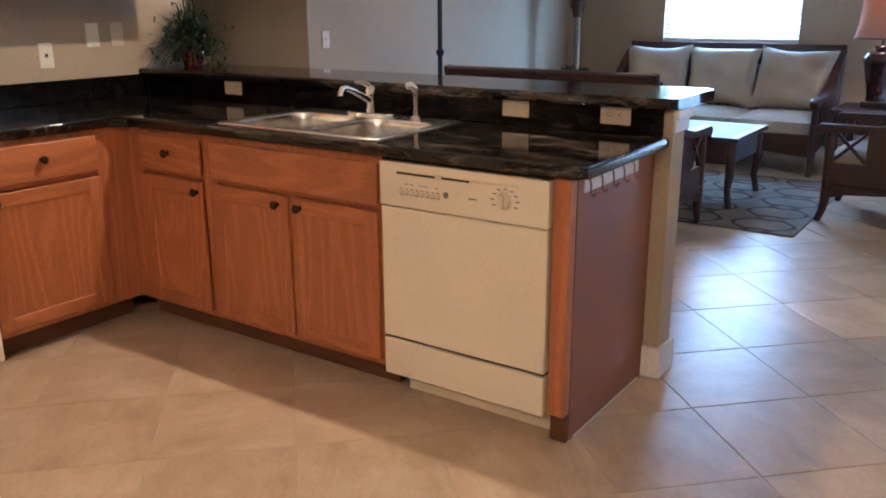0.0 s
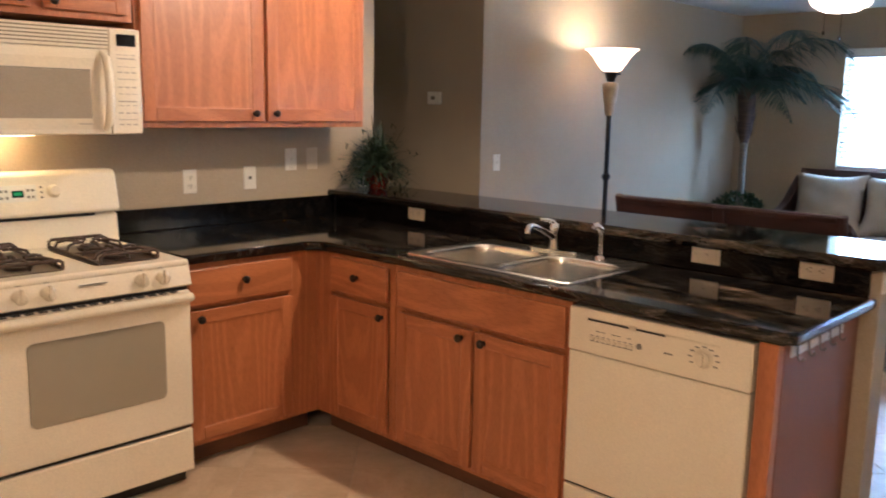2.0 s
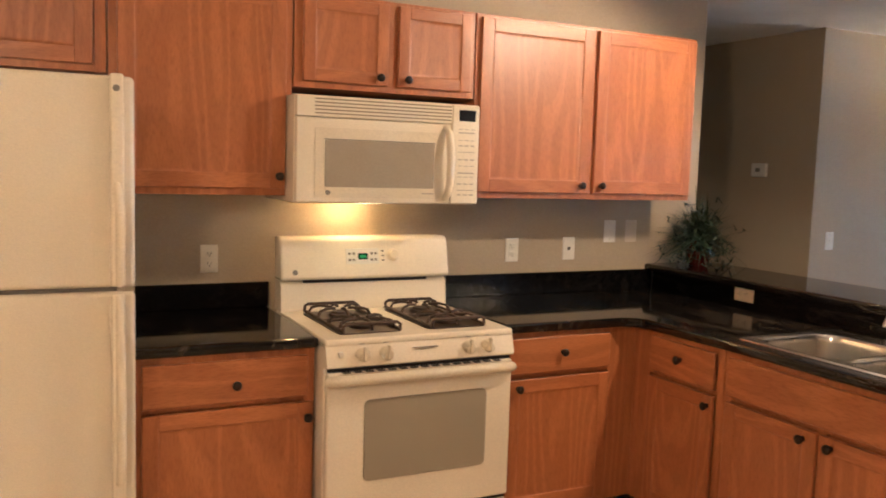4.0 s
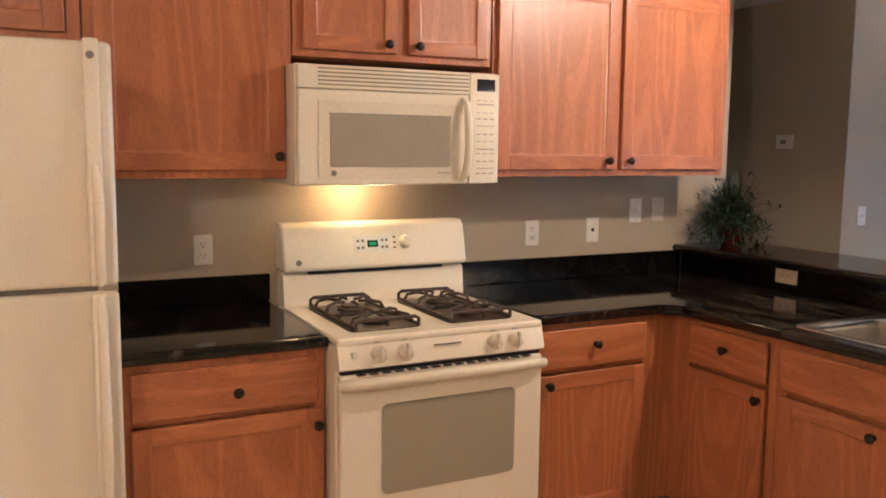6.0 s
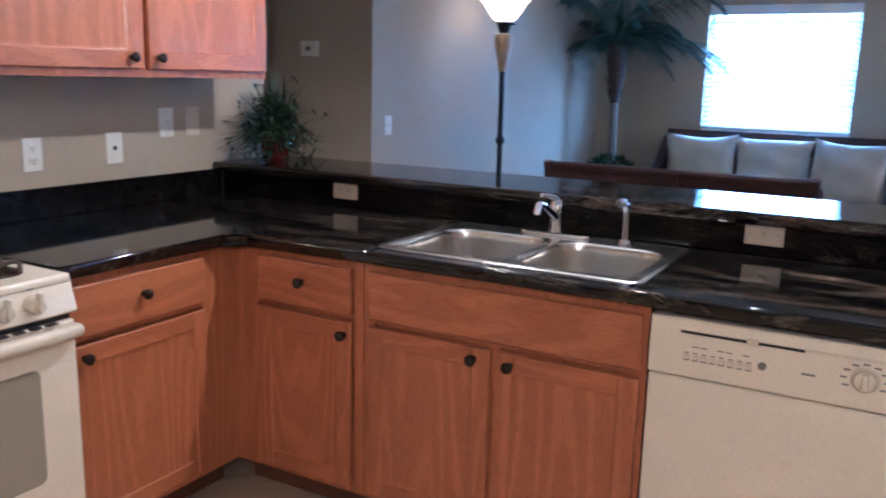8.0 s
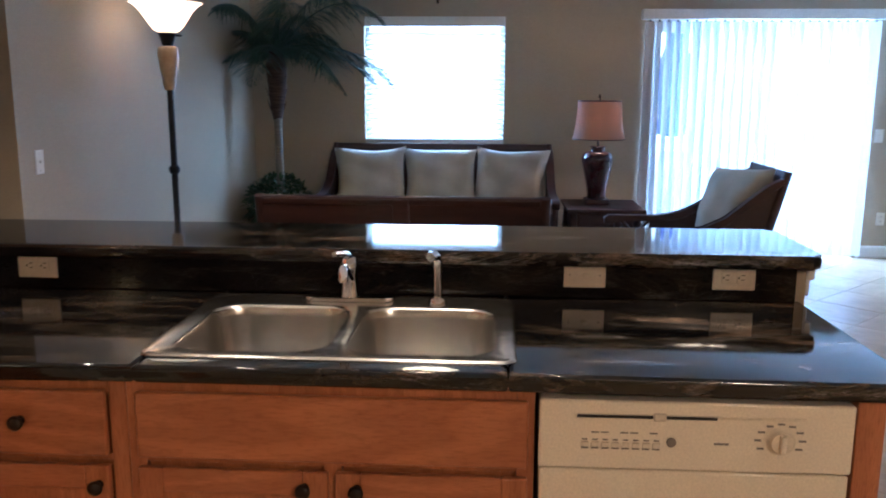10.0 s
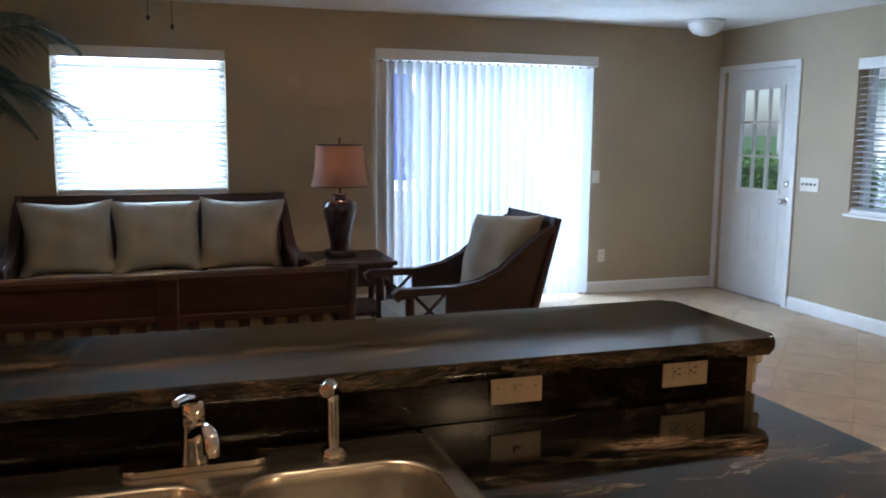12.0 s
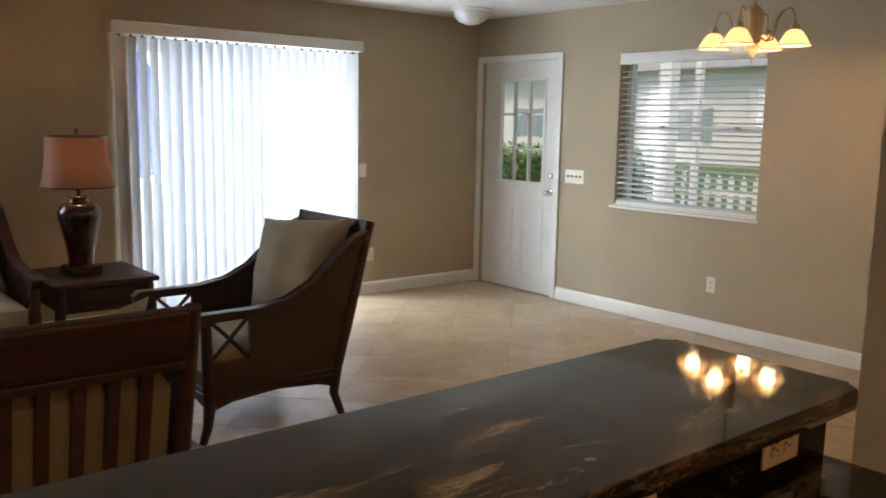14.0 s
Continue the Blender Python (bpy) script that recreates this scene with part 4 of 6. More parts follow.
def cushion(x0, y0, z0, x1, y1, z1):
    bm = boxed(x0, y0, z0, x1, y1, z1)
    bmesh.ops.subdivide_edges(bm, edges=bm.edges[:], cuts=9, use_grid_fill=True)
    cx, cy, cz = (x0 + x1) / 2, (y0 + y1) / 2, (z0 + z1) / 2
    for v in bm.verts:
        u, w, t = [2 * (p - c) / s for p, c, s in zip(v.co, (cx, cy, cz), (x1 - x0, y1 - y0, z1 - z0))]
        e = max(abs(u), abs(w))
        f = 1 - 0.35 * max(0, (e - 0.86) / 0.14) ** 2 if abs(t) > 0.3 else 1
        v.co.z = cz + (v.co.z - cz) * f + (0.022 * (1 - u * u) * (1 - w * w) if t > 0 else 0)
    return bm


def seating(name, m, w, depth, seats, label, category, pillow_h=0.50, yaw=0.0, rolls=(0, 0, 0)):
    """Dark framed rattan seat with scrolled arms; faces -y, x from 0 to w, front at y = 0."""
    c = thing(name, m, label, category)
    k = depth / 0.93
    def Y(y):
        return y * k
    top = 1.005
    lean = math.degrees(math.atan2(Y(0.93) - Y(0.745), top - 0.24))
    for xs in (0.0, w - 0.055):
        bm = tube(bmesh.new(), [(xs + 0.0275, Y(0.02), 0.001), (xs + 0.0275, Y(0.045), 0.08), (xs + 0.0275, Y(0.055), 0.18), (xs + 0.0275, Y(0.05), 0.40), (xs + 0.0275, Y(0.045), 0.60)], [0.020, 0.024, 0.031, 0.029, 0.027], 8)
        part("front_leg", bm, DARK, c)
        bm = tube(bmesh.new(), [(xs + 0.0275, Y(0.76), 0.001), (xs + 0.0275, Y(0.715), 0.12), (xs + 0.0275, Y(0.73), 0.25), (xs + 0.0275, Y(0.81), 0.55), (xs + 0.0275, Y(0.93), top)], [0.020, 0.025, 0.031, 0.031, 0.026], 8)
        part("back_post", bm, DARK, c)
        pts = [(0.06, 0.155), (0.06, 0.385), (0.255, 0.385), (0.255, 0.585), (0.45, 0.605), (0.58, 0.665), (0.70, 0.775), (0.80, 0.87), (0.885, 0.90), (0.80, 0.55), (0.73, 0.25), (0.72, 0.155), (0.62, 0.185), (0.40, 0.205), (0.16, 0.185)]
        part("side_panel", prism(bmesh.new(), [(Y(a), b) for a, b in pts], 0.022, "x", xs + 0.0165), WICKER, c, "dark woven side panel")
        armp = [(-0.045, 0.575), (-0.052, 0.605), (-0.02, 0.630), (0.10, 0.628), (0.30, 0.630), (0.45, 0.650), (0.58, 0.712), (0.70, 0.825), (0.82, 0.925), (0.90, 0.965), (0.905, 0.925), (0.83, 0.885), (0.71, 0.785), (0.59, 0.672), (0.46, 0.608), (0.30, 0.590), (0.10, 0.588), (0.0, 0.580), (-0.025, 0.555)]
        bm = prism(bmesh.new(), [(Y(a), b) for a, b in armp], 0.068, "x", xs - 0.007)
        bmesh.ops.bevel(bm, geom=[e for e in bm.edges if abs(e.verts[0].co.x - e.verts[1].co.x) < 1e-5], offset=0.008, segments=2, profile=0.5, affect="EDGES")
        part("arm", bm, DARK, c)
        for a, b in (((0.07, 0.40), (0.25, 0.585)), ((0.07, 0.585), (0.25, 0.40))):
            part("cross_brace", tube(bmesh.new(), [(xs + 0.0275, Y(a[0]), a[1]), (xs + 0.0275, Y((a[0] + b[0]) / 2), (a[1] + b[1]) / 2), (xs + 0.0275, Y(b[0]), b[1])], 0.011, 8), DARK, c)
        for z in (0.225, 0.255):
            part("side_beading", tube(bmesh.new(), [(xs + (0.011 if xs == 0 else 0.044), Y(0.08), z), (xs + (0.011 if xs == 0 else 0.044), Y(0.72), z)], 0.008, 8), DARK, c)
    ap = [(0.055, 0.33), (w - 0.055, 0.33), (w - 0.055, 0.155)] + [(w - 0.055 - (w - 0.11) * i / 12, 0.155 + 0.045 * math.sin(math.pi * i / 12)) for i in range(1, 12)] + [(0.055, 0.155)]
    part("front_apron", prism(bmesh.new(), ap, 0.022, "y", Y(0.05)), WICKER, c)
    for z in (0.225, 0.255):
        part("apron_beading", tube(bmesh.new(), [(0.055, Y(0.05) - 0.004, z), (w - 0.055, Y(0.05) - 0.004, z)], 0.008, 8), DARK, c)
    part("back_apron", boxed(0.055, Y(0.70), 0.19, w - 0.055, Y(0.70) + 0.022, 0.33), DARK, c)
    part("seat_deck", boxed(0.056, Y(0.075), 0.285, w - 0.056, Y(0.72), 0.312), DARK, c)
    bk = Matrix.Translation((0, Y(0.745), 0.24)) @ pose(0, 0, 0, -lean, 0, 0)
    H = (top - 0.24) / math.cos(radians(lean))

    def back(nm, bm, mat=DARK):
        bmesh.ops.transform(bm, matrix=bk, verts=bm.verts[:])
        part(nm, bm, mat, c)
    back("top_rail", boxed(0.03, -0.018, H - 0.165, w - 0.03, 0.020, H, 0.008, 3))
    back("rail_moulding", boxed(0.05, 0.020, H - 0.032, w - 0.05, 0.030, H - 0.004, 0.004))
    back("rail_moulding", boxed(0.05, 0.020, H - 0.178, w - 0.05, 0.032, H - 0.150, 0.004))
    back("woven_inset", boxed(0.09, -0.022, H - 0.135, w - 0.09, -0.0185, H - 0.035), WICKER)
    back("lower_rail", boxed(0.055, -0.014, 0.06, w - 0.055, 0.014, 0.12, 0.004))
    posts = [w * i / seats for i in range(1, seats)]
    for x in posts:
        back("middle_post", boxed(x - 0.038, -0.020, 0.0, x + 0.038, 0.034, H - 0.005, 0.006))
    ns = max(5, int((w - 0.11) / 0.088))
    for i in range(1, ns):
        x = 0.055 + (w - 0.11) * i / ns
        if all(abs(x - p) > 0.06 for p in posts):
            back("slat", boxed(x - 0.018, -0.010, 0.121, x + 0.018, 0.010, H - 0.166, 0.003))
    sw = (w - 0.125) / seats
    for i in range(seats):
        x0 = 0.0625 + sw * i
        part("seat_cushion", cushion(x0 + 0.003, Y(0.045), 0.313, x0 + sw - 0.003, Y(0.735), 0.455), FABRIC, c, "cream seat cushion")
        if seats == 2:
            bm = cushion(x0 + 0.006, -0.115, 0.16, x0 + sw - 0.006, -0.012, H - 0.17)
            bmesh.ops.transform(bm, matrix=bk, verts=bm.verts[:])
            part("inner_back_cushion", bm, LINING, c, "tan lined cushion behind the back slats")
        bm = pillow(sw * (1.05 if seats > 1 else 0.98), pillow_h, 0.21 if seats > 1 else 0.24, seed=i + seats)
        bmesh.ops.transform(bm, matrix=Matrix.Translation((x0 + sw / 2, Y(0.675 if seats > 1 else 0.70), 0.445 + pillow_h / 2 * 0.97)) @ pose(0, 0, 0, -lean - 6, rolls[i], (-2, 1.5, -1)[i % 3] + yaw), verts=bm.verts[:])
        part("back_pillow", bm, FABRIC, c, "cream linen back pillow", angle=80)
    return c


seating("sofa", pose(-3.11, 7.365, 0), 1.97, 0.95, 3, "dark rattan three-seat sofa with cream cushions", "sofa", 0.56, rolls=(-2, 1, 3))
seating("loveseat", pose(-1.40, 5.46, 0, 0, 0, 180), 1.37, 0.93, 2, "dark slat-backed loveseat with cream cushions", "loveseat", 0.55, rolls=(9, -4, 0))
seating("armchair", pose(-0.83, 6.66, 0, 0, 0, -90), 0.74, 0.96, 1, "dark rattan armchair with a large cream pillow", "armchair", 0.585, 24, (-4, 0, 0))


def low_table(name, x0, y0, x1, y1, h, label, drawer=False):
    c = thing(name, pose(x0, y0, 0), label, "table")
    w, d = x1 - x0, y1 - y0
    part("tabletop", boxed(0, 0, h - 0.032, w, d, h, 0.010, 3), DARK, c)
    part("top_inlay", boxed(0.07, 0.07, h - 0.001, w - 0.07, d - 0.07, h + 0.0015), WICKER if not drawer else DARK, c)
    for nm, a in (("apron", (0.05, 0.05, w - 0.05, 0.07)), ("apron", (0.05, d - 0.07, w - 0.05, d - 0.05)), ("apron", (0.05, 0.071, 0.07, d - 0.071)), ("apron", (w - 0.07, 0.071, w - 0.05, d - 0.071))):
        part(nm, boxed(a[0], a[1], h - 0.19, a[2], a[3], h - 0.033, 0.003), WICKER, c)
    for sx, x in ((-1, 0.055), (1, w - 0.055)):
        for sy, y in ((-1, 0.055), (1, d - 0.055)):
            part("leg", tube(bmesh.new(), [(x, y, h - 0.034), (x, y, h - 0.15), (x + sx * 0.008, y + sy * 0.008, h - 0.25), (x - sx * 0.006, y - sy * 0.006, 0.14), (x + sx * 0.018, y + sy * 0.018, 0.0125 if not drawer else 0.002)], [0.033, 0.034, 0.032, 0.023, 0.024], 8), DARK, c)
    if drawer:
        part("shelf", boxed(0.05, 0.05, 0.14, w - 0.05, d - 0.05, 0.165, 0.004), DARK, c)
        part("drawer", boxed(0.10, 0.040, h - 0.165, w - 0.10, 0.0495, h - 0.05, 0.004), DARK, c)
    return c


low_table("coffee_table", -2.45, 5.86, -1.33, 6.64, 0.50, "dark mahogany coffee table with curved legs")
low_table("end_table", -1.07, 7.42, -0.44, 8.08, 0.55, "dark mahogany end table beside the sofa", True)

# ---- lamps ----
SHADE = sheer("pink_beige_shade", (0.40, 0.28, 0.22), 0.5, 0.8)
c = thing("table_lamp", pose(-0.80, 7.78, 0.5525), "red ceramic table lamp with lit bell shade", "lamp")
RED = surface("oxblood_glaze", (0.022, 0.009, 0.013), (0.045, 0.014, 0.018), 6, 0.18, fine=40, bump=0.03, coat=0.5)
part("foot", boxed(-0.10, -0.10, 0.0, 0.10, 0.10, 0.045, 0.012, 3), DARK, c)
part("vase", lathe(bmesh.new(), [(0, 0.045), (0.080, 0.046), (0.078, 0.08), (0.085, 0.14), (0.105, 0.24), (0.128, 0.34), (0.132, 0.38), (0.115, 0.42), (0.085, 0.435), (0.060, 0.44), (0.055, 0.465), (0.068, 0.475), (0.062, 0.48), (0, 0.482)], 10), RED, c, "faceted oxblood ceramic body")
part("neck", tube(bmesh.new(), [(0, 0, 0.48), (0, 0, 0.60)], 0.012, 10), BRONZE, c)
bm = bmesh.new()
lathe(bm, [(0.215, 0.535), (0.200, 0.60), (0.188, 0.68), (0.180, 0.77), (0.176, 0.845), (0.174, 0.845), (0.178, 0.77), (0.186, 0.68), (0.198, 0.60), (0.213, 0.535)], 32)
sh = part("shade", bm, SHADE, c, "pinkish fabric bell shade, lit")
for r, z in ((0.217, 0.537), (0.178, 0.845)):
    part("shade_trim", tube(bmesh.new(), arc((0, 0, z), r, 0, 360, 32, "xy"), 0.005, 6, False), DARK, sh)
part("finial", lathe(bmesh.new(), [(0, 0.845), (0.008, 0.848), (0.006, 0.865), (0.013, 0.88), (0.006, 0.90), (0, 0.905)], 12), BRONZE, c)
for a in (0, 120, 240):
    part("spider", tube(bmesh.new(), [(0, 0, 0.842), (0.176 * math.cos(radians(a)), 0.176 * math.sin(radians(a)), 0.842)], 0.003, 6), BRONZE, c)
lamp("table_lamp_bulb", "POINT", pose(-0.80, 7.78, 0.5525 + 0.72), 2.4, (1.0, 0.56, 0.32), 0.03)

c = thing("floor_lamp", pose(-3.56, 5.63, 0), "black torchiere floor lamp with lit alabaster bowl", "lamp")
POLE = surface("black_lamp_metal", (0.010, 0.009, 0.008), (0.022, 0.018, 0.015), 12, 0.35, fine=80, bump=0.08, metal=0.4)
part("base", lathe(bmesh.new(), [(0, 0.005), (0.15, 0.005), (0.155, 0.02), (0.13, 0.035), (0.05, 0.055), (0.028, 0.09), (0, 0.09)], 32), POLE, c)
part("pole", tube(bmesh.new(), [(0, 0, 0.08), (0, 0, 1.48)], 0.019, 12), POLE, c)
part("pole_ring", lathe(bmesh.new(), [(0, 0.985), (0.024, 0.985), (0.032, 1.0), (0.032, 1.02), (0.024, 1.035), (0, 1.035)], 16), POLE, c)
part("ceramic_vase", lathe(bmesh.new(), [(0, 1.475), (0.030, 1.475), (0.034, 1.50), (0.038, 1.52), (0.036, 1.54), (0.050, 1.60), (0.060, 1.68), (0.056, 1.715), (0.040, 1.725), (0, 1.725)], 20), surface("tan_ceramic", (0.40, 0.27, 0.15), (0.52, 0.38, 0.23), 14, 0.4, fine=60, bump=0.15), c, "tan ceramic neck section")
part("cap", lathe(bmesh.new(), [(0, 1.725), (0.030, 1.728), (0.040, 1.76), (0.050, 1.79), (0.062, 1.80), (0, 1.805)], 20), POLE, c)
part("switch_knob", tube(bmesh.new(), [(0.04, 0, 1.785), (0.085, 0, 1.785)], 0.006, 8), POLE, c)
part("bowl", lathe(bmesh.new(), [(0.045, 1.80), (0.075, 1.815), (0.110, 1.860), (0.145, 1.915), (0.185, 1.955), (0.208, 1.968), (0.203, 1.968), (0.180, 1.958), (0.140, 1.920), (0.105, 1.866), (0.070, 1.822), (0.040, 1.808)], 36), sheer("alabaster", (1.0, 0.80, 0.52), 0.5, emit=1.1), c, "lit amber alabaster bowl")
lamp("floor_lamp_bulb", "POINT", pose(-3.56, 5.63, 1.925), 7.5, (1.0, 0.64, 0.34), 0.04)

# ---- palm tree ----
rnd = random.Random(12)
c = thing("palm_tree", pose(-3.50, 7.86, 0), "tall artificial palm tree in a leafy basket", "palm")
BARK = surface("grey_palm_trunk", (0.16, 0.14, 0.11), (0.24, 0.21, 0.17), 5, 0.8, (1, 1, 14), 60, 0.5)
FIBRE = surface("brown_palm_fibre", (0.035, 0.022, 0.018), (0.09, 0.055, 0.04), 8, 0.9, (1, 1, 8), 50, 0.6)
PALM = surface("palm_leaf", (0.020, 0.050, 0.040), (0.05, 0.105, 0.075), 9, 0.45, fine=40, bump=0.05)
part("basket", lathe(bmesh.new(), [(0, 0.004), (0.15, 0.004), (0.17, 0.12), (0.18, 0.28), (0.165, 0.29), (0.15, 0.26), (0, 0.25)], 24), WICKER, c, "dark woven basket")
part("trunk", tube(bmesh.new(), [(0, 0, 0.25), (0.01, 0, 0.6), (0.005, 0.0, 1.0), (0.0, 0.01, 1.42)], [0.040, 0.036, 0.034, 0.034], 12), BARK, c)
bm = tube(bmesh.new(), [(0, 0.01, 1.22), (0.0, 0.01, 1.31), (0.005, 0.01, 1.48), (0.0, 0.0, 1.66), (0, 0, 1.80)], [0.035, 0.055, 0.075, 0.085, 0.05], 12)
for i in range(40):
    a, z = rnd.uniform(0, 6.28), rnd.uniform(1.28, 1.72)
    leaf_blade(bm, Vector((0.06 * math.cos(a), 0.06 * math.sin(a), z)), Vector((0.4 * math.cos(a), 0.4 * math.sin(a), 1)), rnd.uniform(0.08, 0.16), 0.03, 0.0, 3)
part("fibre_head", bm, FIBRE, c, "brown fibrous crown shaft")
for i in range(24):
    az = radians(i * 137.5 + rnd.uniform(-12, 12))
    rise, L = rnd.uniform(0.75, 1.75) if i % 3 else rnd.uniform(0.15, 0.5), rnd.uniform(0.85, 1.12)
    out = Vector((math.cos(az), math.sin(az), 0))
    if out.x < -0.2:
        L *= 0.55 if out.x < -0.6 else 0.75
    if out.y > 0.3:
        L *= 0.62
    bm = bmesh.new()
    spine = []
    for k in range(13):
        t = k / 12
        z = min(1.80 + L * (rise * t - (0.42 + 0.50 * rise) * t * t * 1.05), CZ - 0.05)
        spine.append(Vector((0, 0, 0)) + out * (0.03 + L * t * (1 - 0.12 * t)) + Vector((0, 0, z)))
    tube(bm, spine, [0.009 * (1 - 0.75 * k / 12) for k in range(13)], 5)
    side = out.cross(Vector((0, 0, 1)))
    for k in range(2, 60):
        t = k / 60
        j = min(11, int(t * 12))
        p = spine[j].lerp(spine[j + 1], t * 12 - j)
        for s in (-1, 1):
            ll = 0.30 * math.sin(math.pi * min(1, t * 0.86 + 0.12)) * rnd.uniform(0.8, 1.1) * (0.75 + 0.3 * L)
            d = side * s * 0.9 + out * (0.55 + 0.5 * t) + Vector((0, 0, rnd.uniform(-0.25, 0.15)))
            q = p + d.normalized() * ll
            if p.x + q.x < -0.6 or q.x < -0.33 or q.y > 0.53:
                ll *= 0.4
            leaf_blade(bm, p, d, ll, rnd.uniform(0.012, 0.018), ll * rnd.uniform(0.25, 0.6), 4)
    part("frond", bm, PALM, c)
bm = bmesh.new()
for i in range(1500):
    d = Vector((rnd.gauss(0, 1), rnd.gauss(0, 1), rnd.gauss(0, 0.8))).normalized()
    p = Vector((d.x * 0.27, d.y * 0.27, 0.50 + d.z * 0.24)) * 1.0
    p = Vector((p.x * rnd.uniform(0.6, 1.08), p.y * rnd.uniform(0.6, 1.08), p.z))
    leaf_blade(bm, p, d + Vector((rnd.uniform(-0.8, 0.8), rnd.uniform(-0.8, 0.8), rnd.uniform(-0.4, 0.8))), rnd.uniform(0.05, 0.09), rnd.uniform(0.03, 0.05), 0.02, 2)
part("ivy_skirt", bm, GREEN2, c, "bushy green ivy round the trunk")

# ---- rug ----
def rug_mat():
    m, n, l, b = nodes_of("trellis_rug")
    v = coords(n, l, (1, 1, 1), False)
    sep = n.new("ShaderNodeSeparateXYZ")
    l.new(v, sep.inputs["Vector"])

    def op(kind, a, bb=None):
        q = n.new("ShaderNodeMath")
        q.operation = kind
        for s, val in zip(q.inputs, (a, bb)):
            if val is None:
                continue
            if hasattr(val, "links"):
                l.new(val, s)
            else:
                s.default_value = val
        return q.outputs[0]
    k = 2 * math.pi / 0.46
    warp = noise_of(n, l, v, 9.0, 2.0)
    off = op("MULTIPLY", op("SUBTRACT", warp, 0.5), 0.5)
    cx = op("COSINE", op("ADD", op("MULTIPLY", sep.outputs["X"], k), off))
    cy = op("COSINE", op("MULTIPLY", sep.outputs["Y"], k * 1.25))
    f = op("ABSOLUTE", op("ADD", op("ADD", cx, cy), op("MULTIPLY", op("COSINE", op("MULTIPLY", sep.outputs["X"], 2 * k)), 0.45)))
    line = ramp_of(n, l, f, [(0.20, (1, 1, 1)), (0.36, (0, 0, 0))])
    ground = ramp_of(n, l, noise_of(n, l, v, 4.0, 4.0), [(0.3, (0.13, 0.12, 0.10)), (0.7, (0.25, 0.235, 0.205))])
    col = mix_of(n, l, ground, (0.035, 0.022, 0.016), line)
    pile = noise_of(n, l, v, 260.0, 2.0)
    col = mix_of(n, l, col, ramp_of(n, l, pile, [(0.3, (0.7, 0.7, 0.7)), (0.7, (1.15, 1.15, 1.15))]), 0.7, "MULTIPLY")
    l.new(col, b.inputs["Base Color"])
    b.inputs["Roughness"].default_value = 0.95
    bump_of(n, l, b, pile, 0.6, 0.004)
    return m


c = thing("area_rug", pose(-0.83, 5.42, 0.002), "grey and brown trellis patterned area rug", "rug")
part("rug_body", boxed(-2.1, 0.0, 0.0, 0.0, 1.80, 0.010, 0.003), rug_mat(), c)

# ---- windows, doors and blinds ----
FRAME_W = surface("window_frame_white", (0.70, 0.71, 0.70), (0.76, 0.77, 0.76), 4, 0.35, fine=60, bump=0.02)
GLASS = glass("window_glass")
SLAT = sheer("blind_slat_white", (0.78, 0.80, 0.81), 0.06)
VANE = sheer("vertical_vane_white", (0.78, 0.81, 0.86), 0.085)


def pane(bm, parent):
    p = part("pane", bm, GLASS, parent)
    p.visible_shadow = False
    return p


def sash_window(m, w, z0, z1, label):
    """Local frame: x along the wall, y outwards, opening from x = 0 to w; room face at y = 0."""
    c = thing("window", m, label, "window")
    c["kind"] = "structure"
    f, zm = 0.045, (z0 + z1) / 2 + 0.02
    fr = part("window_frame", boxed(0, 0.10, z0, f, 0.16, z1), FRAME_W, c)
    part("window_frame", boxed(w - f, 0.10, z0, w, 0.16, z1), FRAME_W, c)
    part("window_frame", boxed(f, 0.10, z0, w - f, 0.16, z0 + f), FRAME_W, c)
    part("window_frame", boxed(f, 0.10, z1 - f, w - f, 0.16, z1), FRAME_W, c)
    part("meeting_rail", boxed(f, 0.105, zm - 0.022, w - f, 0.15, zm + 0.022, 0.004), FRAME_W, c)
    for x in (w * 0.28, w * 0.80):
        part("sash_lock", boxed(x - 0.02, 0.092, zm + 0.002, x + 0.02, 0.106, zm + 0.02, 0.003), PRINT, c)
    pane(boxed(f, 0.128, z0 + f, w - f, 0.132, zm - 0.022), c)
    pane(boxed(f, 0.134, zm + 0.022, w - f, 0.138, z1 - f), c)
    part("window_sill", boxed(0.001, 0.001, z0 - 0.0005, w - 0.001, 0.099, z0 + 0.012), WHITE, c)
    return c


def slat_blind(m, w, z0, z1, tilt, label, step=0.044):
    c = thing("window_blind", m, label, "blind")
    part("headrail", boxed(0.004, -0.026, z1 - 0.085, w - 0.004, 0.05, z1 - 0.001, 0.003), WHITE, c)
    n = int((z1 - 0.085 - (z0 + 0.03)) / step)
    bm = boxed(0.006, -0.024, -0.0015, w - 0.006, 0.024, 0.0015)
    first = None
    for i in range(n):
        z = z0 + 0.048 + i * step
        if first is None:
            first = part("slat", bm, SLAT, c)
            o = first
        else:
            o = new("slat", first.data)
            o.parent = c
        o.matrix_basis = pose(0, 0.02, z, tilt, 0, 0)
    part("bottom_rail", boxed(0.006, -0.004, z0 + 0.013, w - 0.006, 0.044, z0 + 0.035, 0.003), WHITE, c)
    for x in (0.12, w - 0.12):
        part("ladder_cord", boxed(x, -0.0065, z0 + 0.03, x + 0.002, -0.005, z1 - 0.07), WHITE, c)
    part("tilt_wand", tube(bmesh.new(), [(w * 0.9, -0.016, z1 - 0.07), (w * 0.9, -0.02, z1 - 0.5)], 0.003, 6), WHITE, c)
    return c


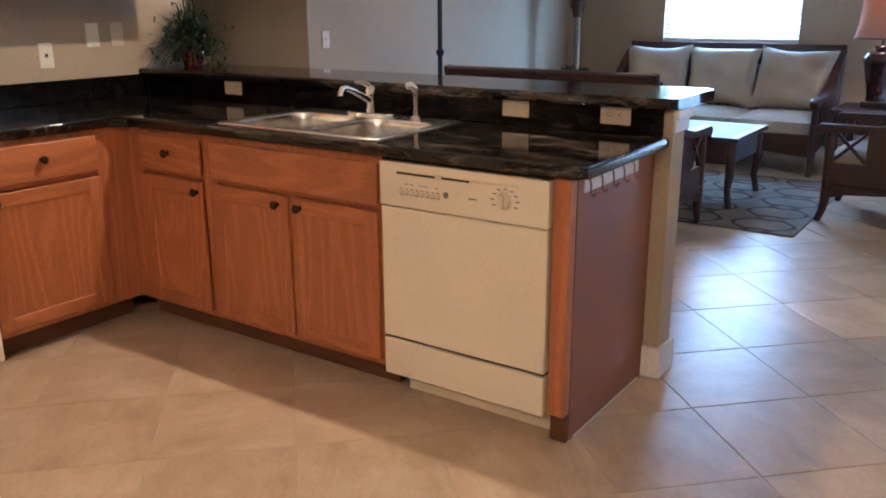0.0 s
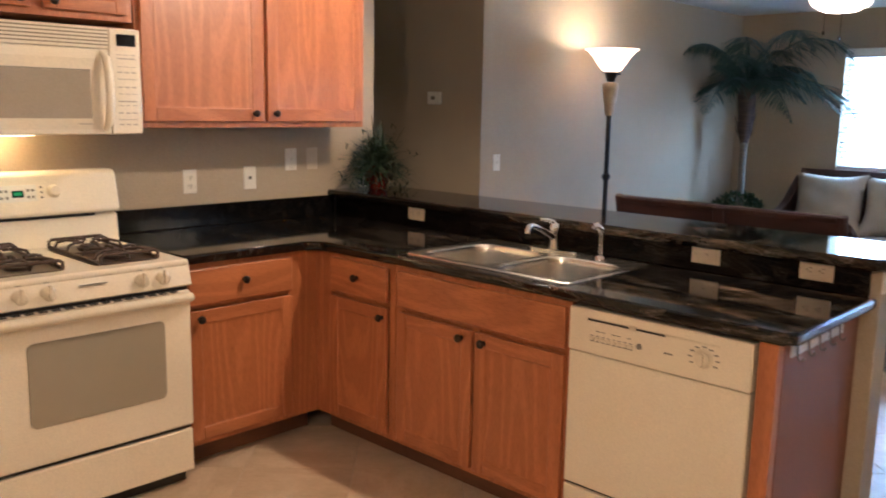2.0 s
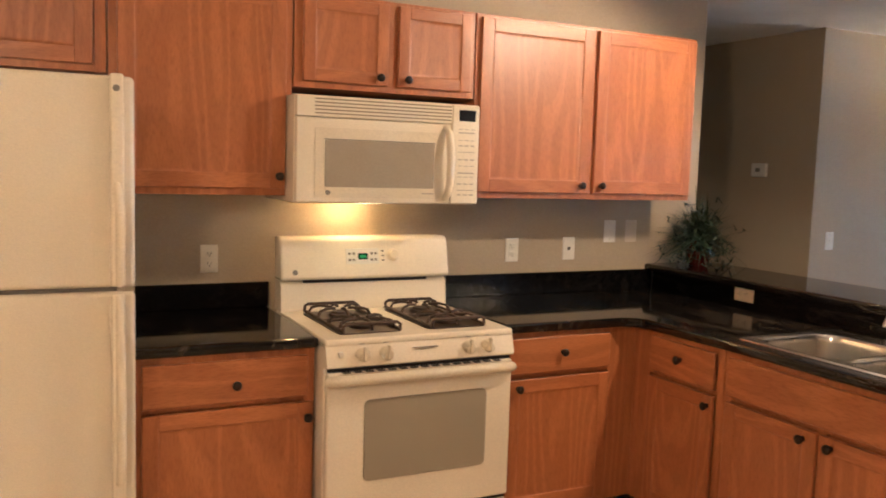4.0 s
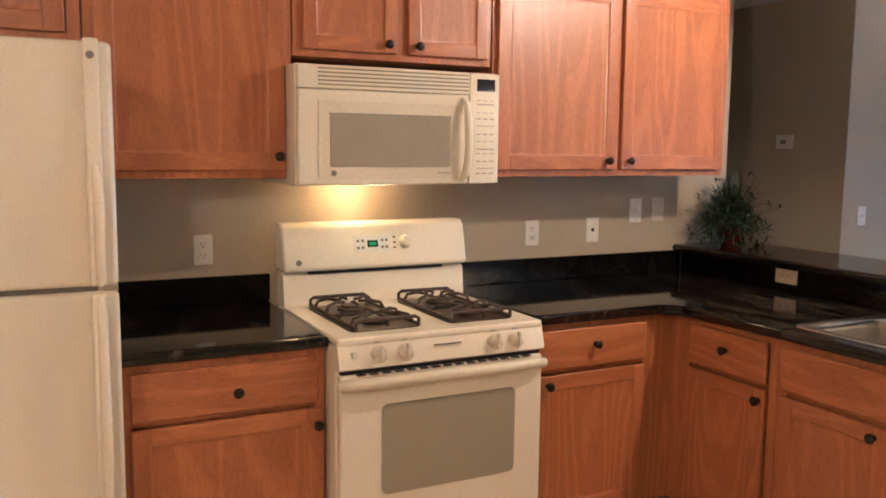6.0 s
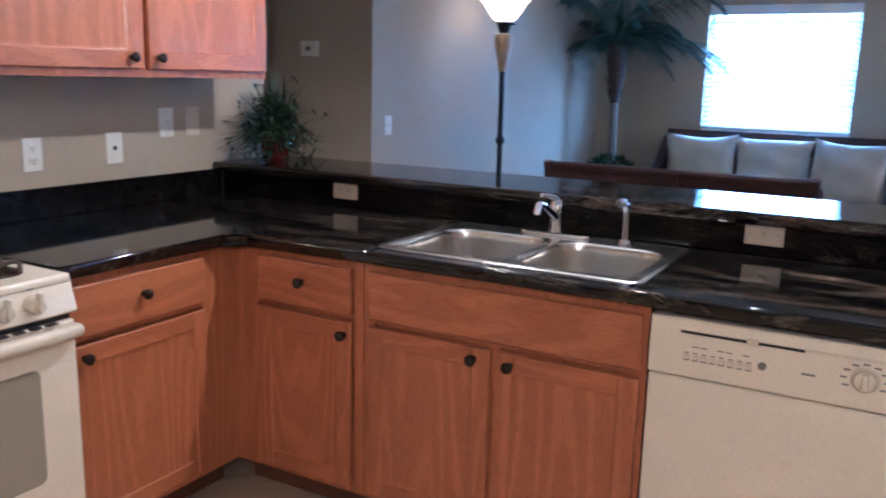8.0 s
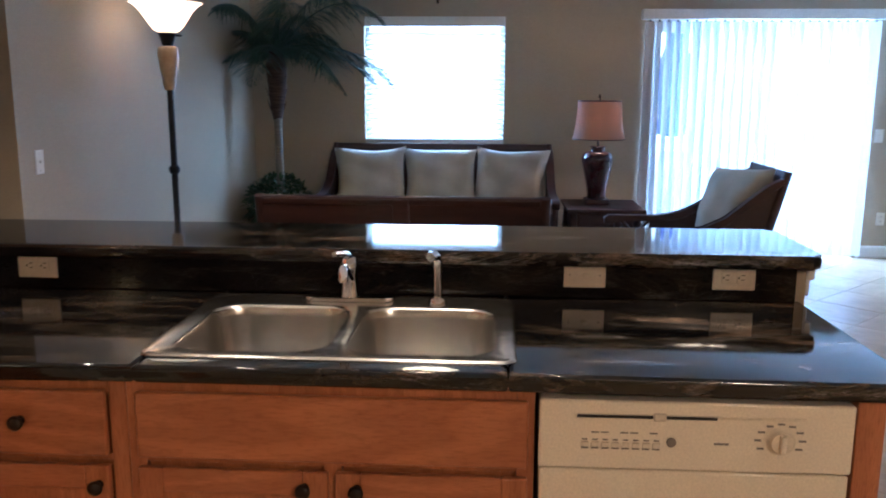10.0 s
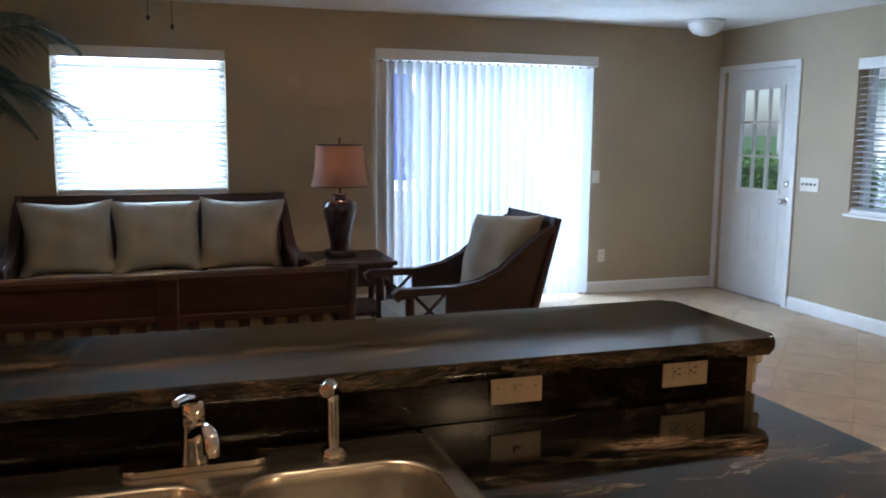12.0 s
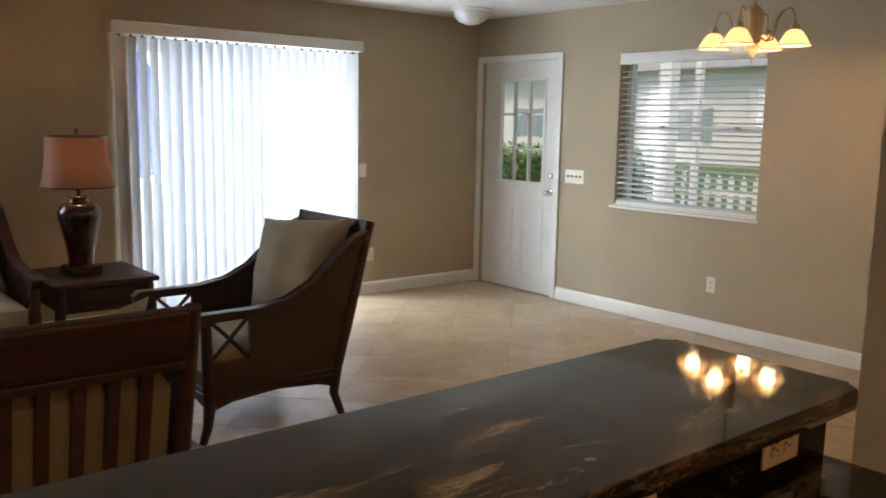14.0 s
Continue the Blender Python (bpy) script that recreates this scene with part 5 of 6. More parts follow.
sash_window(pose(WIN1[0], BW, 0), WIN1[1] - WIN1[0], WIN1[2], WIN1[3], "white framed sash window over the sofa")
slat_blind(pose(WIN1[0], BW + 0.015, 0), WIN1[1] - WIN1[0], WIN1[2], WIN1[3], 32, "white slatted blind lowered and tilted over the window")
sash_window(pose(EW, WIN2[1], 0, 0, 0, -90), WIN2[1] - WIN2[0], WIN2[2], WIN2[3], "white framed sash window by the dining area")
slat_blind(pose(EW + 0.015, WIN2[1], 0, 0, 0, -90), WIN2[1] - WIN2[0], WIN2[2], WIN2[3], 13, "white slatted blind with open slats")
c = thing("window_stool", pose(EW, WIN2[1], 0, 0, 0, -90), "white window stool ledge under the blind", "window sill")
part("ledge", boxed(-0.03, -0.03, WIN2[2] - 0.022, WIN2[1] - WIN2[0] + 0.03, -0.0005, WIN2[2] - 0.002, 0.004), WHITE, c)

# sliding glass door
c = thing("sliding_door", pose(SLIDE[0], BW, 0), "white framed sliding glass patio door", "sliding door")
c["kind"] = "structure"
SWD, SH = SLIDE[1] - SLIDE[0], SLIDE[3]
for a in ((0, 0.08, 0, 0.05, 0.18, SH), (SWD - 0.05, 0.08, 0, SWD, 0.18, SH), (0.05, 0.08, SH - 0.05, SWD - 0.05, 0.18, SH), (0.05, 0.08, 0.002, SWD - 0.05, 0.18, 0.03)):
    part("door_frame", boxed(*a), FRAME_W, c)
for xa, xb, yy in ((0.05, SWD / 2 + 0.03, 0.10), (SWD / 2 - 0.03, SWD - 0.05, 0.14)):
    pn = part("sash", boxed(xa, yy, 0.03, xa + 0.06, yy + 0.035, SH - 0.05), FRAME_W, c)
    part("stile", boxed(xb - 0.06, yy, 0.03, xb, yy + 0.035, SH - 0.05), FRAME_W, pn)
    part("rail", boxed(xa + 0.06, yy, 0.03, xb - 0.06, yy + 0.035, 0.11), FRAME_W, pn)
    part("rail", boxed(xa + 0.06, yy, SH - 0.11, xb - 0.06, yy + 0.035, SH - 0.05), FRAME_W, pn)
    pane(boxed(xa + 0.06, yy + 0.015, 0.11, xb - 0.06, yy + 0.02, SH - 0.11), c)
part("pull_handle", boxed(0.90, 0.07, 0.92, 0.925, 0.10, 1.10, 0.004), BLACK, c)
c = thing("vertical_blind", pose(SLIDE[0] - 0.09, BW, 0), "white vertical blind drawn across the patio door", "blind")
VW = 2.055
part("valance", boxed(0, -0.115, 2.09, VW, -0.002, 2.175, 0.004), WHITE, c)
first = None
NV = 25
for i in range(NV):
    x = 0.07 + (VW - 0.14) * i / (NV - 1)
    if first is None:
        bm, pv = bmesh.new(), None
        for k in range(7):
            u = (k / 6 - 0.5) * 0.089
            y = 0.006 * (1 - (2 * k / 6 - 1) ** 2)
            a = [bm.verts.new((u, y - 0.0006, z)) for z in (0.03, 2.075)] + [bm.verts.new((u, y + 0.0006, z)) for z in (0.03, 2.075)]
            if pv:
                bm.faces.new((pv[0], a[0], a[1], pv[1]))
                bm.faces.new((pv[3], a[3], a[2], pv[2]))
            pv = a
        first = part("vane", bm, VANE, c)
        o = first
    else:
        o = new("vane", first.data)
        o.parent = c
    o.matrix_basis = pose(x, -0.058, 0, 0, 0, -37 + 2.0 * math.sin(i * 2.1) - (32 if i in (1, 2, 3, 4) else 0))
    part("carrier_clip", boxed(x - 0.008, -0.060, 2.072, x + 0.008, -0.050, 2.089), PLATE_DARK, c)

# entry door with nine lights
c = thing("door", pose(EW, DOOR[1], 0, 0, 0, -90), "white steel entry door with nine glass lights", "door")
c["kind"] = "structure"
DWD, DH = DOOR[1] - DOOR[0], DOOR[3]
gx0, gx1, gz0, gz1 = 0.215, DWD - 0.175, 1.0, 1.915
for a in ((0.005, 0.035, 0.012, gx0, 0.08, DH - 0.004), (gx1, 0.035, 0.012, DWD - 0.005, 0.08, DH - 0.004), (gx0, 0.035, 0.012, gx1, 0.08, gz0), (gx0, 0.035, gz1, gx1, 0.08, DH - 0.004)):
    part("leaf", boxed(*a), WHITE, c)
for xa, xb, za, zb in ((gx0 - 0.02, gx0 + 0.012, gz0 - 0.02, gz1 + 0.02), (gx1 - 0.012, gx1 + 0.02, gz0 - 0.02, gz1 + 0.02), (gx0 + 0.012, gx1 - 0.012, gz0 - 0.02, gz0 + 0.012), (gx0 + 0.012, gx1 - 0.012, gz1 - 0.012, gz1 + 0.02)):
    part("light_frame", boxed(xa, 0.026, za, xb, 0.036, zb, 0.003), WHITE, c)
for i in (1, 2):
    x = gx0 + (gx1 - gx0) * i / 3
    part("muntin", boxed(x - 0.009, 0.030, gz0 + 0.012, x + 0.009, 0.062, gz1 - 0.012), WHITE, c)
    z = gz0 + (gz1 - gz0) * i / 3
    part("muntin", boxed(gx0 + 0.012, 0.031, z - 0.009, gx1 - 0.012, 0.061, z + 0.009), WHITE, c)
for i in range(3):
    for k in range(3):
        a, b = gx0 + (gx1 - gx0) * i / 3, gz0 + (gz1 - gz0) * k / 3
        pane(boxed(a + 0.009, 0.044, b + 0.009, a + (gx1 - gx0) / 3 - 0.009, 0.048, b + (gz1 - gz0) / 3 - 0.009), c)
for a, b in ((0.15, 0.42), (0.53, 0.80)):
    bm = bmesh.new()
    for q in ((a, 0.16, b, 0.175), (a, 0.845, b, 0.86), (a, 0.176, a + 0.015, 0.844), (b - 0.015, 0.176, b, 0.844)):
        box(bm, q[0], 0.030, q[1], q[2], 0.036, q[3], 0.002)
    part("panel_moulding", bm, WHITE, c)
part("deadbolt", lathe(bmesh.new(), [(0, 0), (0.030, 0), (0.030, 0.008), (0.022, 0.016), (0, 0.018)], 20, pose(DWD - 0.075, 0.035, 1.075, 90, 0, 0)), CHROME, c, "chrome deadbolt")
part("door_knob", lathe(bmesh.new(), [(0, 0), (0.032, 0), (0.032, 0.006), (0.013, 0.012), (0.012, 0.03), (0.024, 0.038), (0.029, 0.052), (0.024, 0.066), (0, 0.070)], 20, pose(DWD - 0.075, 0.035, 0.925, 90, 0, 0)), CHROME, c, "chrome round door knob")
part("threshold", boxed(0.0, 0.0, 0.001, DWD, 0.16, 0.012), STEEL, c)
c = thing("trim", pose(EW, DOOR[1], 0, 0, 0, -90), "white door casing", "trim")
c["kind"] = "structure"
for a in ((-0.062, -0.018, 0.004, -0.001, -0.0005, DH + 0.055), (DWD + 0.001, -0.018, 0.004, DWD + 0.062, -0.0005, DH + 0.055), (-0.001, -0.018, DH + 0.001, DWD + 0.001, -0.0005, DH + 0.055)):
    part("casing", boxed(*a, 0.003), WHITE, c)
part("jamb", boxed(0.0, -0.0004, DH - 0.004, DWD, 0.10, DH - 0.0005), WHITE, c)

# ---- lights of the house ----
FROST = sheer("frosted_shade", (1.0, 0.80, 0.54), 0.5, emit=0.6)
c = thing("chandelier", pose(1.885, 4.885, 0.03), "cream metal chandelier with four lit glass shades", "chandelier")
CREAM = surface("antique_cream_metal", (0.45, 0.36, 0.22), (0.58, 0.48, 0.32), 12, 0.45, fine=60, bump=0.1, metal=0.2)
part("canopy", lathe(bmesh.new(), [(0, CZ - 0.06), (0.055, CZ - 0.058), (0.06, CZ - 0.032), (0, CZ - 0.031)], 20), CREAM, c)
part("stem", tube(bmesh.new(), [(0, 0, CZ - 0.03), (0, 0, 2.10)], 0.009, 8), CREAM, c)
part("hub", lathe(bmesh.new(), [(0, 1.865), (0.010, 1.87), (0.012, 1.885), (0.034, 1.90), (0.040, 1.925), (0.026, 1.945), (0.040, 1.96), (0.044, 2.00), (0.040, 2.07), (0.048, 2.11), (0.028, 2.14), (0, 2.15)], 20), CREAM, c)
for i in range(4):
    a = radians(11.6 + 90 * i)
    ca, sa = math.cos(a), math.sin(a)
    def at(r, z):
        return (r * ca, r * sa, z)
    arm = part("arm", tube(bmesh.new(), [at(0.03, 1.985), at(0.07, 1.955), at(0.105, 1.965), at(0.115, 2.01), at(0.125, 2.07), at(0.155, 2.115), at(0.188, 2.12), at(0.210, 2.085), at(0.216, 2.035)], 0.006, 8), CREAM, c)
    part("scroll", tube(bmesh.new(), [at(0.07, 1.955), at(0.095, 1.985), at(0.085, 2.005), at(0.068, 1.995), at(0.075, 1.98)], 0.0045, 6), CREAM, arm)
    part("socket", lathe(bmesh.new(), [(0, 2.005), (0.024, 2.005), (0.022, 2.035), (0, 2.04)], 16, pose(0.216 * ca, 0.216 * sa, 0)), CREAM, arm)
    sh = part("shade", lathe(bmesh.new(), [(0.024, 2.008), (0.040, 1.998), (0.062, 1.965), (0.082, 1.930), (0.086, 1.926), (0.083, 1.927), (0.059, 1.962), (0.038, 1.994), (0.022, 2.004)], 28, pose(0.216 * ca, 0.216 * sa, 0)), FROST, c, "lit frosted glass shade")
    part("shade_rim", lathe(bmesh.new(), [(0.084, 1.929), (0.089, 1.927), (0.087, 1.923), (0.083, 1.926)], 28, pose(0.216 * ca, 0.216 * sa, 0)), plain("amber_rim", (0.30, 0.12, 0.04), 0.3), sh)
    part("bulb", lathe(bmesh.new(), [(0, 1.925), (0.018, 1.932), (0.026, 1.95), (0.020, 1.975), (0.012, 1.995), (0, 2.0)], 16, pose(0.216 * ca, 0.216 * sa, 0)), plain("lit_bulb", (1.0, 0.70, 0.34), 0.5, emit=4.0), c, "glowing bulb")
    lamp("chandelier_bulb", "POINT", pose(1.885 + 0.216 * ca, 4.885 + 0.216 * sa, 1.965), 9, (1.0, 0.62, 0.30), 0.03)

c = thing("ceiling_light", pose(2.43, 7.84, CZ), "round white flush-mounted ceiling light", "ceiling light")
part("pan", lathe(bmesh.new(), [(0, -0.001), (0.165, -0.001), (0.168, -0.02), (0.150, -0.03), (0, -0.03)], 32), WHITE, c)
part("dome", lathe(bmesh.new(), [(0.148, -0.030), (0.142, -0.065), (0.110, -0.105), (0.05, -0.130), (0, -0.135)], 32), surface("opal_dome", (0.66, 0.66, 0.64), (0.70, 0.70, 0.68), 5, 0.3, fine=40, bump=0.0), c)
c = thing("ceiling_fan", pose(-2.06, 6.0, CZ), "dark-bladed ceiling fan with a lit globe and chains", "ceiling fan")
part("canopy", lathe(bmesh.new(), [(0, -0.001), (0.075, -0.001), (0.07, -0.03), (0.03, -0.045), (0, -0.045)], 28), BRONZE, c)
part("motor", lathe(bmesh.new(), [(0, -0.045), (0.06, -0.046), (0.12, -0.06), (0.125, -0.11), (0.09, -0.135), (0.06, -0.15), (0, -0.15)], 28), BRONZE, c)
for i in range(5):
    m = pose(0, 0, 0, 0, 0, 20 + 72 * i)
    bm = box(bmesh.new(), 0.09, -0.018, -0.118, 0.22, 0.018, -0.112, 0.002)
    bmesh.ops.transform(bm, matrix=m, verts=bm.verts[:])
    part("blade_bracket", bm, BRONZE, c)
    bm = prism(bmesh.new(), [(0.17, -0.05), (0.56, -0.068), (0.60, -0.05), (0.61, 0.0), (0.60, 0.05), (0.56, 0.068), (0.17, 0.05)], 0.007, "z", -0.1115)
    bmesh.ops.transform(bm, matrix=m @ pose(0, 0, 0, 9, 0, 0), verts=bm.verts[:])
    part("blade", bm, surface("fan_blade_wood", (0.035, 0.016, 0.010), (0.06, 0.028, 0.018), 3, 0.4, (1, 6, 1), 30, 0.05), c, "dark wood fan blade")
part("globe", lathe(bmesh.new(), [(0.09, -0.15), (0.175, -0.172), (0.200, -0.205), (0.180, -0.25), (0.11, -0.29), (0, -0.305)], 28), sheer("lit_globe", (1.0, 0.82, 0.55), 0.5, emit=0.6), c, "lit opal globe")
for x, y, L in ((0.05, -0.11, 0.46), (-0.06, -0.10, 0.42)):
    p = part("pull_chain", tube(bmesh.new(), [(x, y, -0.12), (x, y, -L)], 0.002, 6), BRONZE, c)
    part("pull_knob", lathe(bmesh.new(), [(0, -L - 0.03), (0.008, -L - 0.022), (0.009, -L - 0.008), (0.003, -L), (0, -L + 0.001)], 12, pose(x, y, 0)), BRONZE, p)
lamp("globe_bulb", "POINT", pose(-2.06, 6.0, CZ - 0.215), 7, (1.0, 0.80, 0.55), 0.04)

# kitchen lights: two small domes over the sink, one cluster over the kitchen floor
DOME = sheer("lit_kitchen_dome", (1.0, 0.82, 0.55), 0.5, emit=0.5)
for x, y, watts in ((-2.65, 2.80, 10), (-1.87, 2.80, 44)):
    c = thing("ceiling_light", pose(x, y, CZ), "small warm ceiling spotlight over the sink", "ceiling light", "ceiling spotlights over the sink")
    part("pan", lathe(bmesh.new(), [(0, -0.001), (0.075, -0.001), (0.075, -0.015), (0, -0.015)], 24), WHITE, c)
    part("dome", lathe(bmesh.new(), [(0.07, -0.016), (0.06, -0.035), (0.03, -0.048), (0, -0.05)], 24), DOME, c)
    sp = lamp("sink_light", "SPOT", look((x, y, CZ - 0.075), (x - 0.25, y - 0.48, CZ - 1.075)), watts, WARM, 0.035)
    sp.data.spot_size, sp.data.spot_blend = radians(164), 0.35
c = thing("kitchen_ceiling_light", pose(-0.1, -0.85, CZ), "warm three-bulb ceiling light over the kitchen floor", "ceiling light")
part("pan", lathe(bmesh.new(), [(0, -0.001), (0.16, -0.001), (0.16, -0.02), (0, -0.02)], 28), WHITE, c)
for i in range(3):
    a = radians(30 + 120 * i)
    x, y = 0.12 * math.cos(a), 0.12 * math.sin(a)
    part("shade", lathe(bmesh.new(), [(0.02, -0.021), (0.045, -0.04), (0.055, -0.075), (0.04, -0.10), (0, -0.11)], 20, pose(x, y, 0)), DOME, c)
    lamp("kitchen_bulb", "POINT", pose(-0.1 + x, -0.85 + y, CZ - 0.15), 16, WARM, 0.06)
lamp("range_work_lamp", "POINT", pose(-3.54, 1.255, 1.362), 1.1, (1.0, 0.54, 0.17), 0.02)

# ---- outdoors ----
GRASS = surface("lawn", (0.06, 0.12, 0.03), (0.10, 0.17, 0.05), 3, 0.9, fine=40, bump=0.4, shuffle=False)
solid("ground", boxed(-400, -400, -0.35, 400, 400, -0.13), GRASS, "green lawn round the building", "ground", kind="structure")
CONC = surface("patio_concrete", (0.42, 0.41, 0.39), (0.50, 0.49, 0.46), 2, 0.85, fine=60, bump=0.3, shuffle=False)
solid("pavement", boxed(-30, BW + 0.2, -0.13, EW + 2.0, BW + 13.9, -0.02), CONC, "pale concrete patio slab", "patio", kind="structure")
solid("pavement", boxed(EW + 0.2, 3.0, -0.13, EW + 2.0, BW + 0.199, -0.02), CONC, "pale concrete walkway by the entry", "walkway", kind="structure")
# added panel that glows in place of the bright daylight past the patio
solid("backdrop", boxed(-30, BW + 14, -0.12, EW + 6, BW + 14.2, 9), plain("daylight_glow", (0.9, 0.95, 1.0), 1.0, emit=1.3), "glowing panel standing in for daylight beyond the patio", "backdrop", kind="structure")
rnd = random.Random(9)
c = thing("hedge", pose(6.6, 12.0, -0.13), "trimmed green hedge beyond the entry door", "hedge")
HEDGE = surface("hedge_leaf", (0.06, 0.14, 0.03), (0.16, 0.28, 0.07), 10, 0.6, fine=30, bump=0.1)


def hedge_leaves(n, lx, ly, h):
    bm = bmesh.new()
    for i in range(n):
        side = rnd.random()
        x, y = rnd.uniform(-lx, lx), rnd.uniform(-ly, ly)
        z = rnd.uniform(0.0, h) if side < 0.7 else h + rnd.uniform(-0.12, 0.06)
        if side < 0.7:
            x = -lx + rnd.uniform(-0.06, 0.16)
        leaf_blade(bm, Vector((x, y, z)), Vector((rnd.uniform(-1, 0.3), rnd.uniform(-1, 1), rnd.uniform(-0.3, 1))), rnd.uniform(0.07, 0.14), rnd.uniform(0.04, 0.07), 0.02, 2)
    return bm


part("leaves", hedge_leaves(5200, 0.45, 3.0, 1.28), HEDGE, c)
part("branches", boxed(-0.36, -2.9, 0.0, 0.4, 2.9, 1.15, 0.1), surface("hedge_core", (0.02, 0.045, 0.012), (0.035, 0.07, 0.02), 8, 0.9), c)
STUCCO = surface("pale_stucco", (0.72, 0.71, 0.67), (0.78, 0.77, 0.73), 2, 0.85, fine=60, bump=0.3, shuffle=False)
c = thing("neighbour_house", pose(32.0, 22.0, -0.13), "pale stucco neighbouring house with teal shutters", "house")
part("wall", boxed(0, -20, 0, 9, 20, 4.3), STUCCO, c)
part("roof", prism(bmesh.new(), [(-0.7, 4.3), (4.5, 6.4), (9.7, 4.3)], 41.0, "y", -20.5), surface("grey_roof", (0.28, 0.27, 0.26), (0.36, 0.35, 0.33), 3, 0.9, fine=30), c)
for y in (-13.5, -8.0, -2.2, 3.3, 8.6, 14.0):
    w = part("window", boxed(-0.03, y, 1.0, 0.03, y + 1.4, 2.5), plain("far_window_glass", (0.30, 0.34, 0.36), 0.15), c)
    for a, b in ((y - 0.42, y - 0.05), (y + 1.45, y + 1.82)):
        part("shutter", boxed(-0.05, a, 0.95, -0.005, b, 2.55), surface("shutter_teal", (0.22, 0.34, 0.34), (0.27, 0.39, 0.38), 5, 0.7), w)
c = thing("picket_fence", pose(8.6, 0, -0.13), "white picket fence across the lawn", "fence")
for i in range(46):
    y = 3.5 + i * 0.20
    part("picket", prism(bmesh.new(), [(y, 0.05), (y + 0.09, 0.05), (y + 0.09, 0.91), (y + 0.045, 0.97), (y, 0.91)], 0.02, "x", 0), WHITE, c)
for z in (0.22, 0.68):
    part("rail", boxed(0.021, 3.4, z, 0.055, 12.7, z + 0.08), WHITE, c)
for y, half in ((7.57, 0.07), (7.22, 0.03)):
    c = thing("porch_post", pose(EW + 1.8, y, -0.02), "white square porch post", "post", "porch posts")
    part("shaft", boxed(-half, -half, 0.001, half, half, 2.6), WHITE, c)
    part("base", boxed(-half - 0.025, -half - 0.025, 0.0, half + 0.025, half + 0.025, 0.12, 0.005), WHITE, c)
c = thing("shrub", pose(5.9, 8.15, -0.13), "pale flowering shrub beside the porch", "shrub")
bm = bmesh.new()
for i in range(900):
    d = Vector((rnd.gauss(0, 1), rnd.gauss(0, 1), rnd.gauss(0, 1))).normalized() * rnd.uniform(0.2, 0.5)
    leaf_blade(bm, Vector((d.x, d.y, 0.62 + d.z * 1.1)), Vector((rnd.uniform(-1, 1), rnd.uniform(-1, 1), rnd.uniform(-0.2, 1))), rnd.uniform(0.06, 0.12), rnd.uniform(0.03, 0.06), 0.02, 2)
part("leaves", bm, HEDGE, c)
part("stem", tube(bmesh.new(), [(0, 0, 0), (0.02, 0, 0.35), (0, 0.02, 0.7)], 0.03, 8), OAK_DARK, c)
c = thing("patio_umbrella", pose(0.10, 9.25, -0.02), "closed blue patio umbrella beyond the sliding door", "umbrella")
part("pole", tube(bmesh.new(), [(0, 0, 0), (0, 0, 2.25)], 0.02, 10), WHITE, c)
part("canopy", lathe(bmesh.new(), [(0.03, 1.05), (0.17, 1.08), (0.14, 1.25), (0.18, 1.45), (0.15, 1.8), (0.06, 2.1), (0, 2.2)], 12), surface("umbrella_blue", (0.16, 0.19, 0.50), (0.20, 0.24, 0.58), 5, 0.8), c)
part("foot", lathe(bmesh.new(), [(0, 0), (0.22, 0), (0.22, 0.06), (0.05, 0.09), (0, 0.09)], 20), CONC, c)

# ---- floor ----
solid("floor_base", boxed(-6.0, SW, -0.125, EW + 0.2, BW + 0.2, -0.003), surface("grout", (0.47, 0.39, 0.28), (0.53, 0.45, 0.34), 5, 0.9, fine=90, bump=0.3, shuffle=False), "tan grout bed under the tiles", "floor", kind="structure")


